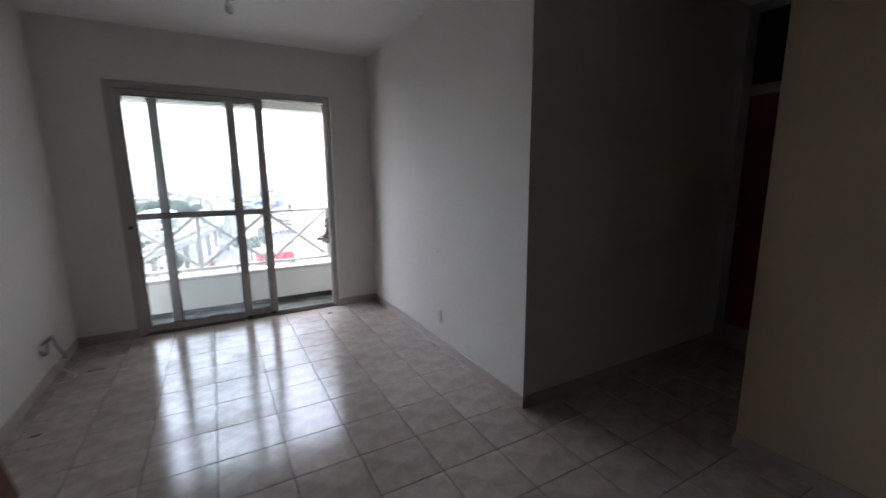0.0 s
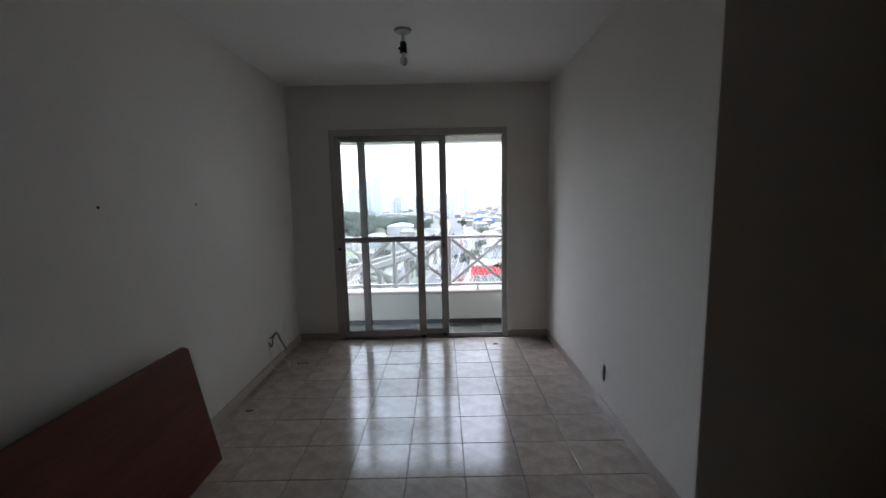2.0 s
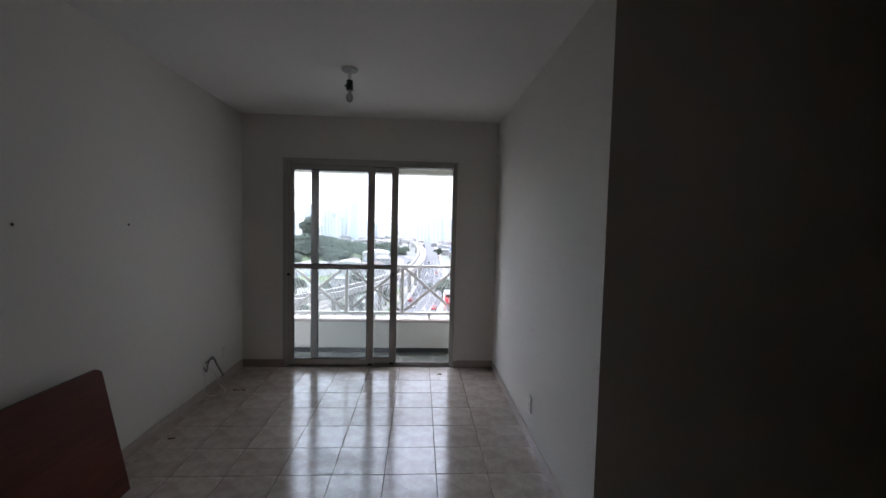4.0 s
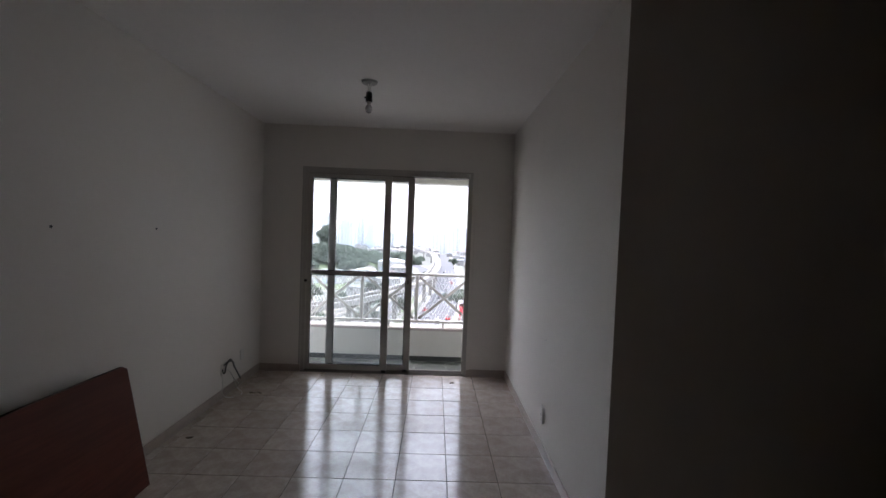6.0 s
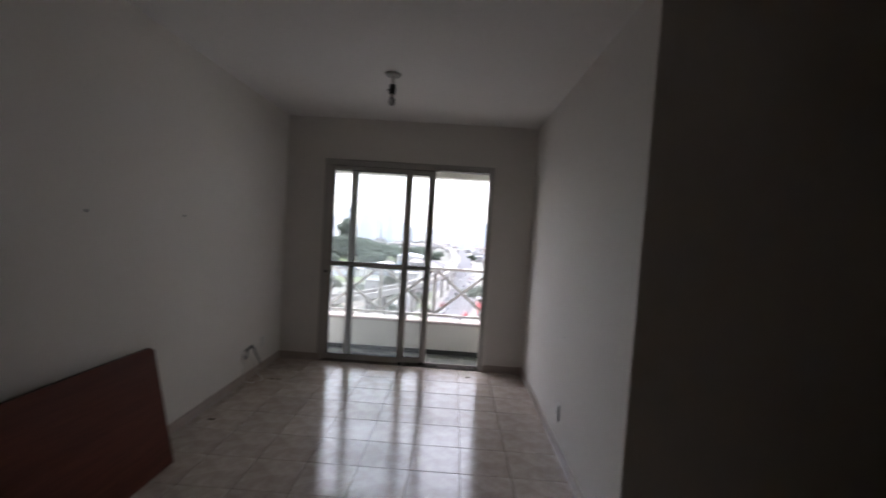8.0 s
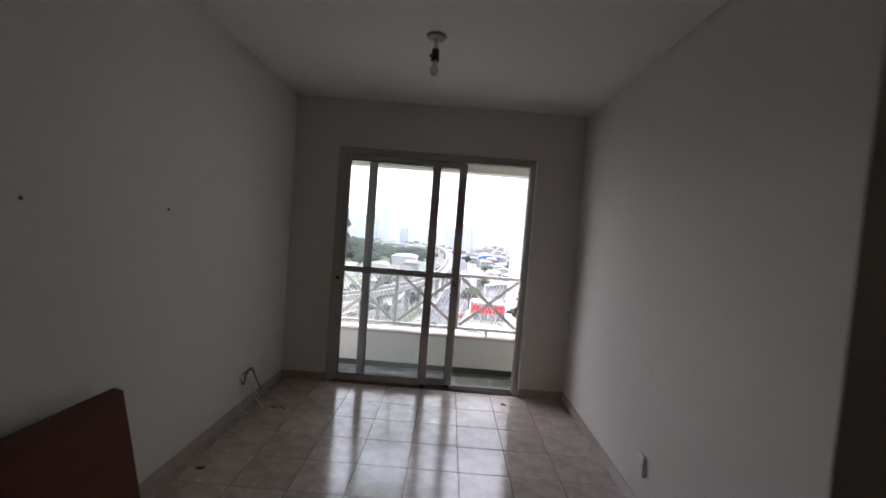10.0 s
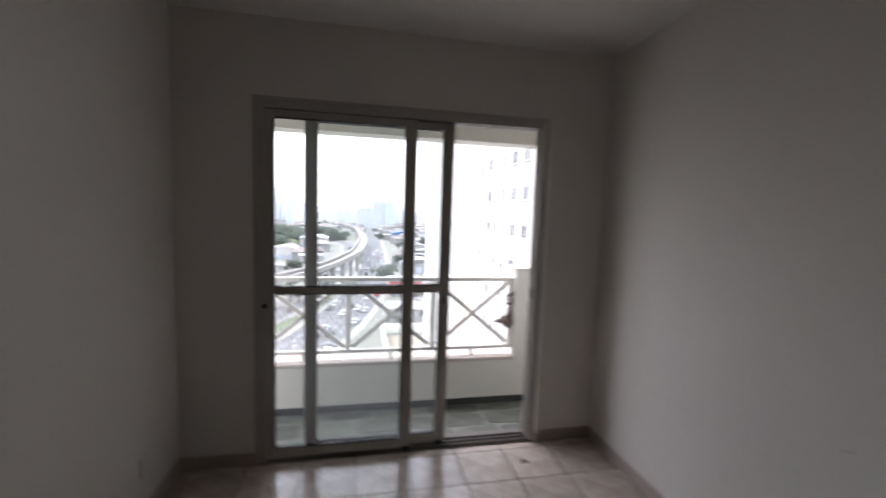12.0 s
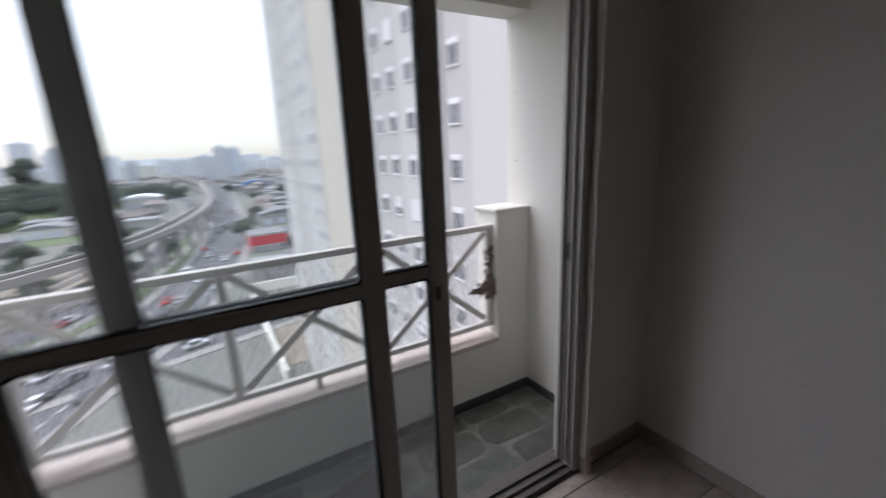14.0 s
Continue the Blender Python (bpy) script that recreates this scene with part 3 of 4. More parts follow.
wall_plug((W, -1.52, 0.80), radians(-90)).scale = (0.5, 1, 0.5)
for z in (1.36, 1.745):
    wall_plug((BX1, 0.855, z), radians(-90)).scale = (0.6, 1, 0.6)


def scuff(name, path, label):
    """A thin ragged scrape in the paint of the east wall, through (y, z) points."""
    rs = random.Random(17)
    bm = bmesh.new()
    rows = []
    for (y0, z0), (y1, z1) in zip(path, path[1:]):
        for k in range(12):
            t = k / 12
            w = rs.uniform(0.0006, 0.0032)
            y, z = y0 + (y1 - y0) * t, z0 + (z1 - z0) * t + rs.uniform(-0.002, 0.002)
            rows.append([bm.verts.new((W - 0.0006, y, z + s * w)) for s in (-1, 1)])
    for k, (p, q) in enumerate(zip(rows, rows[1:])):
        if rs.random() < 0.8:
            bm.faces.new((p[0], q[0], q[1], p[1]))
    solid(name, bm, SCUFF, label, "scuff mark", "structure")


scuff("trim_scuff", ((-0.43, 0.575), (-0.75, 0.605), (-0.96, 0.600), (-1.12, 0.612), (-1.41, 0.632)), "faint grey scrape along the painted wall")


def debris(at, n, spread, seed, label):
    r = random.Random(seed)
    bm = bmesh.new()
    for _ in range(n):
        c = Vector((r.gauss(0, spread), r.gauss(0, spread * 0.5), 0.0))
        s = r.uniform(0.004, 0.013)
        m = Matrix.Translation(c + Vector((0, 0, s * 0.2))) @ Matrix.Rotation(r.uniform(0, 6), 4, "Z") @ Matrix.Diagonal((s * 1.6, s, s * 0.4, 1))
        bmesh.ops.create_icosphere(bm, subdivisions=1, radius=1, matrix=m)
    ob = solid("debris", bm, DIRT, label, "debris")
    ob.location = at


debris((2.064, -0.223, 0.0005), 7, 0.018, 3, "small dry leaf crumbs on the tile floor")
debris((0.23, -0.635, 0.0005), 9, 0.022, 11, "dark smear of dirt on the tile floor")
debris((0.135, -1.465, 0.0005), 4, 0.009, 5, "dark crumbs of dirt on the tile floor")

# ---- corridor wardrobe ----
ward = thing("built_in_wardrobe", (CX, 0, 0), "built-in white wardrobe with dark mahogany doors at the corridor end", "wardrobe")
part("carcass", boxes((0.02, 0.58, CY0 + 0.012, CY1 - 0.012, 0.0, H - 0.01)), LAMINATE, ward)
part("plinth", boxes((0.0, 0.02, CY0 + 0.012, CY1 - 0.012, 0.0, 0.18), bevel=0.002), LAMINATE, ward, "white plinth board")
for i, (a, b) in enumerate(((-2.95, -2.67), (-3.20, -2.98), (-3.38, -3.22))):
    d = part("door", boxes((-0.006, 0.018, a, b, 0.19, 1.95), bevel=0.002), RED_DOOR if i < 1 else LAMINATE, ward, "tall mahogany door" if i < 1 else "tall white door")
    part("knob", tube(bmesh.new(), (-0.03, b - 0.03, 1.0), (-0.006, b - 0.03, 1.0), 0.012, 0.008, 12), BRASS, d)
    part("upper_door", boxes((-0.006, 0.018, a, b, 2.03, 2.52), bevel=0.002), DARK_DOOR, ward, "dark brown upper door")

# ---- outside: ground, roads, viaduct ----
GZ = -33.0
bm = bmesh.new()
bmesh.ops.create_grid(bm, x_segments=40, y_segments=40, size=4500, matrix=Matrix.Translation((0, 0, GZ)))
structure("ground", bm, GROUND, "grey city ground reaching the hazy horizon", "ground")


def smooth_path(pts, n=8):
    """Points of a Catmull-Rom line through pts."""
    p = [Vector(q) for q in pts]
    p = [2 * p[0] - p[1]] + p + [2 * p[-1] - p[-2]]
    out = []
    for i in range(1, len(p) - 2):
        for k in range(n):
            t = k / n
            a, b, c, d = p[i - 1:i + 3]
            out.append(0.5 * (2 * b + (c - a) * t + (2 * a - 5 * b + 4 * c - d) * t * t + (3 * b - a - 3 * c + d) * t ** 3))
    return out + [p[-2]]


def ribbon(bm, path, o0, o1, z0, z1):
    """A strip along path between the sideways offsets o0 and o1, from z0 to z1."""
    rows = []
    for i, p in enumerate(path):
        d = (path[min(i + 1, len(path) - 1)] - path[max(i - 1, 0)])
        s = Vector((d.y, -d.x, 0)).normalized()
        rows.append([bm.verts.new((p.x + s.x * o, p.y + s.y * o, z)) for o, z in ((o0, z0), (o1, z0), (o1, z1), (o0, z1))])
    for a, b in zip(rows, rows[1:]):
        for j in range(4):
            k = (j + 1) % 4
            bm.faces.new((a[j], a[k], b[k], b[j]))
    bm.faces.new(rows[0])
    bm.faces.new(rows[-1][::-1])
    bmesh.ops.recalc_face_normals(bm, faces=bm.faces)
    return bm


avenue = smooth_path([(-46, 30, 0), (-28, 70, 0), (-13, 100, 0), (-2, 140, 0), (6.5, 198, 0), (11.5, 290, 0), (15.5, 460, 0), (18, 700, 0)])
side_road = smooth_path([(-120, 30, 0), (-60, 78, 0), (-32, 120, 0), (-16, 180, 0), (-9, 260, 0), (-6, 340, 0), (-14, 420, 0), (-60, 520, 0)])
cross_road = smooth_path([(-70, 62, 0), (-40, 76, 0), (-14, 84, 0), (14, 92, 0)])
for i, (path, w) in enumerate(((avenue, 7.6), (side_road, 6.0), (cross_road, 5.0))):
    structure("road", ribbon(bmesh.new(), path, -w, w, GZ - 0.5, GZ + 0.06 + 0.012 * i), ASPHALT, "grey asphalt city road", "road")
    structure("kerb", ribbon(bmesh.new(), path, w, w + 2.4, GZ - 0.5, GZ + 0.2), CONCRETE, "pale concrete pavement along the road", "pavement")
    structure("kerb", ribbon(bmesh.new(), path, -w - 1.6, -w, GZ - 0.5, GZ + 0.2), CONCRETE, "pale concrete pavement along the road", "pavement")
bm = bmesh.new()
for off in (-4.6, -1.6, 1.5, 4.6):
    for i in range(4, len(avenue) - 12):
        a, b = avenue[i], avenue[i + 1]
        d = (b - a).normalized()
        s = Vector((d.y, -d.x, 0)) * off
        L = (b - a).length
        k = 0.0
        while k < L:
            c = a + d * (k + 1) + s
            u, v = d * 1.3, Vector((d.y, -d.x, 0)) * 0.14
            bm.faces.new([bm.verts.new((q.x, q.y, GZ + 0.072)) for q in (c - u - v, c + u - v, c + u + v, c - u + v)])
            k += 5.5
for k in range(14):
    c = Vector((-20 + k * 1.45, 93 + k * 0.2, 0))
    bm.faces.new([bm.verts.new((c.x + x, c.y + y, GZ + 0.076)) for x, y in ((0, 0), (0.7, 0), (0.9, 4.4), (0.2, 4.4))])
bmesh.ops.recalc_face_normals(bm, faces=bm.faces)
solid("lane_markings", bm, PAINTLINE, "white dashed lane and crossing markings on the asphalt", "road marking", "structure")

# elevated monorail
VZ = -20.0
via = smooth_path([(-105, 30, VZ), (-64, 80, VZ), (-31, 118, VZ), (-20, 139, VZ), (-12.5, 160, VZ), (-5.5, 190, VZ), (0.5, 232, VZ), (3.6, 305, VZ),
                   (2.6, 390, VZ), (-4, 510, VZ), (-32, 680, VZ)], 10)
viaduct = thing("monorail_viaduct", (0, 0, 0), "curving elevated concrete monorail viaduct above the avenue", "viaduct")
for o in (-2.6, 2.6):
    part("guide_beam", ribbon(bmesh.new(), via, o - 0.45, o + 0.45, VZ - 1.8, VZ), CONCRETE, viaduct, "pale concrete guide beam")
    part("walkway_rail", ribbon(bmesh.new(), via, o * 0.62 - 0.08, o * 0.62 + 0.08, VZ - 0.9, VZ - 0.45), ALU_DARK, viaduct)
part("walkway", ribbon(bmesh.new(), via, -1.3, 1.3, VZ - 1.35, VZ - 1.15), ALU_DARK, viaduct, "dark service walkway")
for i in range(4, len(via), 5):
    p = via[i]
    d = (via[min(i + 1, len(via) - 1)] - via[i - 1]).normalized()
    s = Vector((d.y, -d.x, 0))
    bm = bmesh.new()
    m = Matrix.Translation((p.x, p.y, 0)) @ Matrix.Rotation(math.atan2(s.y, s.x), 4, "Z")
    box(bm, -0.9, 0.9, -0.7, 0.7, GZ - 0.3, VZ - 3.0, 0.15)
    part("column", bm, CONCRETE, viaduct).matrix_basis = m
    bm = bmesh.new()
    vs = [bm.verts.new(q) for q in ((-1, -0.8, VZ - 3.2), (1, -0.8, VZ - 3.2), (3.4, -0.8, VZ - 1.8), (-3.4, -0.8, VZ - 1.8))]
    ws = [bm.verts.new((v.co.x, 0.8, v.co.z)) for v in vs]
    bm.faces.new(vs)
    bm.faces.new(ws[::-1])
    for j in range(4):
        bm.faces.new((vs[j], ws[j], ws[(j + 1) % 4], vs[(j + 1) % 4]))
    bmesh.ops.recalc_face_normals(bm, faces=bm.faces)
    part("column_head", bm, CONCRETE, viaduct).matrix_basis = m

for o in (-7, -12, -17, -23, -28):
    structure("rail_track", ribbon(bmesh.new(), via[6:46], o - 1.6, o + 1.6, GZ - 0.3, GZ + 0.25), BALLAST, "dark ballast track bed beside the viaduct", "track")
    for e in (-0.8, 0.8):
        structure("rail", ribbon(bmesh.new(), via[6:46], o + e - 0.13, o + e + 0.13, GZ + 0.2, GZ + 0.45), CONCRETE, "pale worn rail on the ballast", "track")
# sandy lot with boundary walls, grass verges
structure("lot", boxes((8.4, 30, 66, 108, GZ - 0.3, GZ + 0.08)), EARTH, "bare sandy lot beside the avenue", "ground")
for d in ((7.4, 7.9, 60, 111), (7.9, 30, 110.5, 111), (15, 15.4, 74, 92), (15.4, 24, 91.6, 92)):
    structure("lot_wall", boxes((*d, GZ - 0.2, GZ + 2.6)), PARAPET, "white boundary wall of the sandy lot", "wall")
structure("verge", ribbon(bmesh.new(), smooth_path([(-90, 95, 0), (-56, 120, 0), (-42, 160, 0), (-34, 220, 0)]), -9, 9, GZ - 0.4, GZ + 0.15), EARTH,
          "bare brown verge beside the tracks", "ground")
structure("verge", ribbon(bmesh.new(), smooth_path([(-100, 240, 0), (-66, 250, 0), (-38, 256, 0)]), -14, 14, GZ - 0.4, GZ + 0.14), GRASS,
          "open green field beside the tracks", "ground")
structure("verge", ribbon(bmesh.new(), smooth_path([(-46, 90, 0), (-24, 116, 0), (-12, 160, 0), (-6, 220, 0)]), -3, 3, GZ - 0.4, GZ + 0.16), GRASS,
          "narrow green verge under the viaduct", "ground")

# ---- outside: neighbouring apartment tower ----
tower = thing("apartment_tower", (0, 0, 0), "tall white and grey apartment tower with stepped facade and small windows", "building")
T0, T1 = GZ - 0.3, 25.0
for x0, y0, y1, m in ((12.0, 5.0, 15.1, TOWER_W), (12.10, 15.1, 17.55, TOWER_G), (11.90, 17.55, 19.8, TOWER_W), (12.0, 19.8, 22.7, TOWER_W),
                      (12.10, 22.7, 27.2, TOWER_G), (12.0, 27.2, 30.8, TOWER_W), (12.08, 30.8, 35.2, TOWER_W), (12.08, 35.2, 43.0, TOWER_C), (12.0, 43.0, 53.0, TOWER_W),
                      (12.05, 53.0, 58.0, TOWER_G), (12.0, 58.0, 66.0, TOWER_W)):
    part("wall_block", boxes((x0, 34, y0, y1, T0, T1), bevel=0.04), m, tower)
part("roof", boxes((11.6, 34.4, 4.6, 66.4, T1, T1 + 0.5)), TOWER_W, tower)
bm = ring(bmesh.new(), -0.65, 0.65, -0.58, 0.58, 0.05, -0.05, 0.02, 0.001, 1)
wf = mesh_of("window_frame", box(bm, -0.034, 0.034, -0.04, 0.015, -0.53, 0.53), WINFRAME)
bm = boxes((-0.60, -0.035, -0.02, 0.0, -0.53, 0.53), (0.035, 0.60, -0.012, 0.008, -0.53, 0.53))
wp = mesh_of("window_pane", bm, WINGLASS)
ws_ = mesh_of("window_sill", boxes((-0.69, 0.69, -0.09, 0.0, -0.63, -0.58)), WINFRAME)
wbx = mesh_of("shutter_box", boxes((-0.65, 0.65, -0.035, 0.02, 0.585, 0.86), bevel=0.012), WINFRAME)
wsh = mesh_of("window_shutter", boxes((-0.58, 0.58, -0.05, -0.02, -0.51, 0.51)), WINFRAME)
rng = random.Random(12)
cols = ((12.10, 16.6, 1.0), (12.0, 21.2, 1.0), (12.10, 23.9, 1.0), (12.10, 26.15, 1.0), (12.0, 28.0, 0.6), (12.0, 29.9, 0.6), (12.08, 31.7, 1.0),
        (12.08, 34.2, 0.7), (12.0, 44.2, 0.8), (12.0, 46.3, 0.8), (12.0, 48.4, 0.8), (12.0, 52.0, 0.7), (12.0, 59.6, 0.8), (12.0, 62.0, 0.7), (12.0, 65.2, 0.6))
for row in range(-8, 9):
    z = 3.03 + row * 2.66
    for x, y, s in cols:
        w = new("window")
        w.parent = tower
        w.matrix_basis = Matrix.LocRotScale((x - 0.004, y, z), Euler((0, 0, radians(-90))), (s * 0.76, 1, 0.84 if s > 0.7 else 0.75))
        piece("frame", wf, w, (0, 0, 0))
        piece("sill", ws_, w, (0, 0, 0))
        if s > 0.7:
            piece("shutter_box", wbx, w, (0, 0, 0))
        piece("pane", wp, w, (0, 0, 0))
        if rng.random() < 0.28 and y > 20:
            up = rng.random() < 0.6
            piece("shutter", wsh, w, (0, 0, 0 if up else 0.26), 0, (1, 1, 1 if up else 0.48))
# ---- outside: vehicles ----
def car(i, at, rz):
    c = thing("car", at, ("white", "silver-grey", "black", "red")[i] + " car on the asphalt road", "car", "cars on the roads")
    c.rotation_euler = (0, 0, rz)
    bm = box(bmesh.new(), -2.15, 2.15, -0.86, 0.86, 0.28, 0.82, 0.16)
    part("body", bm, CARS[i], c)
    bm = box(bmesh.new(), -1.35, 0.85, -0.74, 0.74, 0.80, 1.36, 0.04)
    for v in bm.verts:
        if v.co.z > 1.1:
            v.co.x = -0.25 + (v.co.x + 0.25) * 0.72
            v.co.y *= 0.86
    part("cabin", bm, WINGLASS, c, "dark glazed cabin")
    part("roof", box(bmesh.new(), -0.98, 0.46, -0.60, 0.60, 1.345, 1.40, 0.02), CARS[i], c)
    for x in (-1.3, 1.3):
        for y in (-0.86, 0.72):
            part("wheel", tube(bmesh.new(), (x, y, 0.30), (x, y + 0.14, 0.30), 0.30, None, 12), TYRE, c)
    return c


def on_path(path, k, off):
    i = min(int(k), len(path) - 2)
    a, b = path[i], path[i + 1]
    d = b - a
    p = a + d * (k - i) + Vector((d.y, -d.x, 0)).normalized() * off
    return p, math.atan2(d.y, d.x)


protos = {}
rng = random.Random(21)
spots = [(avenue, rng.uniform(5, 44), o) for o in (-6.1, -3.1, -0.1, 3.0, 6.1) for _ in range(11)]
spots += [(side_road, rng.uniform(8, 50), o) for o in (-4, -1.2, 1.6, 4.2) for _ in range(5)]
for path, k, o in spots:
    p, a = on_path(path, k, o)
    i = rng.choice((0, 0, 1, 1, 2, 2, 3))
    at = (p.x, p.y, GZ + 0.085)
    if i not in protos:
        protos[i] = car(i, at, a)
    else:
        copy_thing(protos[i], pose(*at, 0, 0, math.degrees(a)))
for gx in range(9):
    for gy in range(3):
        if rng.random() < 0.85:
            copy_thing(protos[rng.choice((0, 0, 1, 2))], pose(17 + gx * 2.6 + gy, 190 + gy * 7, GZ + 0.02, 0, 0, 88 + rng.uniform(-4, 4)))
for k in range(6):
    copy_thing(protos[rng.choice((0, 1, 2))], pose(-4.6 - k * 0.3, 84 + k * 3.0, GZ + 0.095, 0, 0, 20))

# ---- outside: trees and woods ----
def crown_mesh(name, n, rad, seed, leaf=0.5, clumps=14):
    r = random.Random(seed)
    cs = [(Vector((r.gauss(0, 0.42), r.gauss(0, 0.42), r.uniform(-0.5, 0.55))) * rad, r.uniform(0.25, 0.5) * rad) for _ in range(clumps)]
    vs, fs = [], []
    for _ in range(n):
        c, cr = r.choice(cs)
        d = Vector((r.gauss(0, 1), r.gauss(0, 1), r.gauss(0, 1))).normalized() * cr * r.uniform(0.6, 1.05)
        p = c + d
        u = Vector((r.gauss(0, 1), r.gauss(0, 1), r.gauss(0, 1))).normalized() * leaf * r.uniform(0.6, 1.3)
        v = u.orthogonal().normalized() * leaf * 0.6
        k = len(vs)
        vs += [p - u, p + v, p + u, p - v]
        fs.append((k, k + 1, k + 2, k + 3))
    me = bpy.data.meshes.new(name)
    me.from_pydata([tuple(v) for v in vs], [], fs)
    me.materials.append(LEAF)
    return me


def tree(at, h, seed):
    t = thing("tree", at, "leafy green street tree with an uneven crown", "tree", "trees by the road")
    r = random.Random(seed)
    bm = tube(bmesh.new(), (0, 0, -0.2), (0.1, 0, h * 0.5), h * 0.035, h * 0.02, 8)
    for k in range(5):
        a = k * 1.26 + r.uniform(-0.3, 0.3)
        tube(bm, (0.05, 0, h * r.uniform(0.3, 0.48)), (math.cos(a) * h * 0.25, math.sin(a) * h * 0.25, h * r.uniform(0.6, 0.8)), h * 0.015, h * 0.004, 6)
    part("trunk", bm, BARK, t)
    cr = new("crown", crown_mesh("crown", 1500, h * 0.36, seed, 0.4))
    cr.parent = t
    cr.location = (0, 0, h * 0.66)
    return t


t1 = tree((12.7, 181, GZ), 10, 2)
t2 = tree((-12, 168, GZ), 8, 3)
t3 = tree((24, 236, GZ), 9, 4)
for k, (x, y, s) in enumerate(((17, 205, 0.8), (-20, 150, 0.7), (-14, 205, 0.9), (-38, 128, 0.8), (-46, 150, 1.0), (-33, 172, 0.7), (-52, 178, 1.1),
                               (40, 270, 1.0), (52, 300, 1.2), (33, 320, 1.1), (60, 380, 1.3), (26, 150, 0.7), (-30, 205, 1.0), (22, 420, 1.4), (-5, 300, 0.8))):
    c = copy_thing((t1, t2, t3)[k % 3], pose(x, y, GZ, 0, 0, k * 47))
    c.scale = (s, s, s)


def woods(name, spots_, label, leaf=0.85):
    r = random.Random(len(spots_))
    vs, fs = [], []
    for x, y, z, rad in spots_:
        for _ in range(int(190 * rad)):
            d = Vector((r.gauss(0, 1), r.gauss(0, 1), abs(r.gauss(0, 0.9)))).normalized()
            d.z *= 0.8
            p = Vector((x, y, z)) + d * rad * r.uniform(0.6, 1.12) + Vector((r.gauss(0, 0.5), r.gauss(0, 0.5), r.gauss(0, 0.4)))
            u = Vector((r.gauss(0, 1), r.gauss(0, 1), r.gauss(0, 1))).normalized() * leaf * r.uniform(0.5, 1.2)
            v = u.orthogonal().normalized() * leaf * 0.6
            k = len(vs)
            vs += [p - u, p + v, p + u, p - v]
            fs.append((k, k + 1, k + 2, k + 3))
    me = bpy.data.meshes.new(name)
    me.from_pydata([tuple(v) for v in vs], [], fs)
    me.materials.append(LEAF)
    tagged(new(name, me), label, "woods", kind="stuff")


rng = random.Random(33)
bm = bmesh.new()
bmesh.ops.create_uvsphere(bm, u_segments=32, v_segments=16, radius=1, matrix=Matrix.Translation((-104, 385, GZ)) @ Matrix.Diagonal((54, 80, 12, 1)))
structure("hill", bm, GRASS, "low green wooded hill", "ground")
sp = []
for _ in range(130):
    a, q = rng.uniform(0, 6.283), math.sqrt(rng.random())
    x, y = -104 + 53 * q * math.cos(a), 385 + 78 * q * math.sin(a)
    z = GZ + 14 * math.sqrt(max(0, 1 - q * q))
    sp.append((x, y, z + 2, rng.uniform(4, 7.5)))
woods("hill_woods", sp, "dense dark green woods on the low hill")
sp = [(-92 + rng.gauss(0, 4.5), 340 + rng.gauss(0, 10), -20 + 2.0 * k, rng.uniform(3.0, 5.2)) for k in range(12)]
woods("tall_trees", sp, "group of tall dark trees above the woods")
sp = [(-42 + rng.gauss(0, 13), 470 + rng.gauss(0, 12), GZ + rng.uniform(1, 8), rng.uniform(5, 8)) for _ in range(26)]
bush = [(-62 + 42 * rng.random() + 0.0, 112 + 110 * rng.random(), GZ - 0.4, rng.uniform(1.2, 3.0)) for _ in range(60)]
bush = [q for q in bush if min((Vector((q[0], q[1], 0)) - Vector((p.x, p.y, 0))).length for p in side_road + via) > 9]
woods("bushes", bush, "scattered green bushes on the bare verge", 0.4)
woods("far_grove", sp, "round green grove behind the white sheds")

# ---- outside: houses, sheds, far towers ----
def house(w, d, h, roof, label, seed, hip=True):
    o = thing("house", (0, 0, GZ), label, "house", "low houses of the district")
    part("wall", boxes((-w / 2, w / 2, -d / 2, d / 2, -0.5, h)), HOUSEWALL, o)
    bm = bmesh.new()
    e = 0.4
    rh = d * (0.26 if hip else 0.08)
    b = [bm.verts.new((sx * (w / 2 + e), sy * (d / 2 + e), h + 0.01)) for sx, sy in ((-1, -1), (1, -1), (1, 1), (-1, 1))]
    t = [bm.verts.new((sx * (w / 2 + (e if not hip else -d * 0.25)), 0, h + rh)) for sx in (-1, 1)]
    for f in ((b[0], b[1], t[1], t[0]), (b[2], b[3], t[0], t[1]), (b[1], b[2], t[1]), (b[3], b[0], t[0]), (b[3], b[2], b[1], b[0])):
        bm.faces.new(f)
    part("roof", bm, roof, o)
    for sx in (-0.28, 0.05, 0.3):
        part("window", boxes((sx * w - 0.6, sx * w + 0.6, -d / 2 - 0.05, -d / 2 + 0.05, h - 2.0, h - 0.8)), WINGLASS, o)
    part("door", boxes((-0.14 * w - 0.45, -0.14 * w + 0.45, -d / 2 - 0.05, -d / 2 + 0.05, 0, 2.1)), DARK_DOOR, o)
    return o


kinds = [house(9, 8, 3.2, ROOF_CLAY, "low rendered house with a clay tile roof", 1), house(12, 9, 6.2, ROOF_CLAY, "two-storey rendered house with a clay tile roof", 2),
         house(14, 10, 5.0, ROOF_GREY, "flat grey roofed workshop", 3, False), house(8, 10, 6.4, ROOF_GREY, "narrow two-storey house with a grey roof", 4, False)]
first = [True] * 4
rng = random.Random(55)


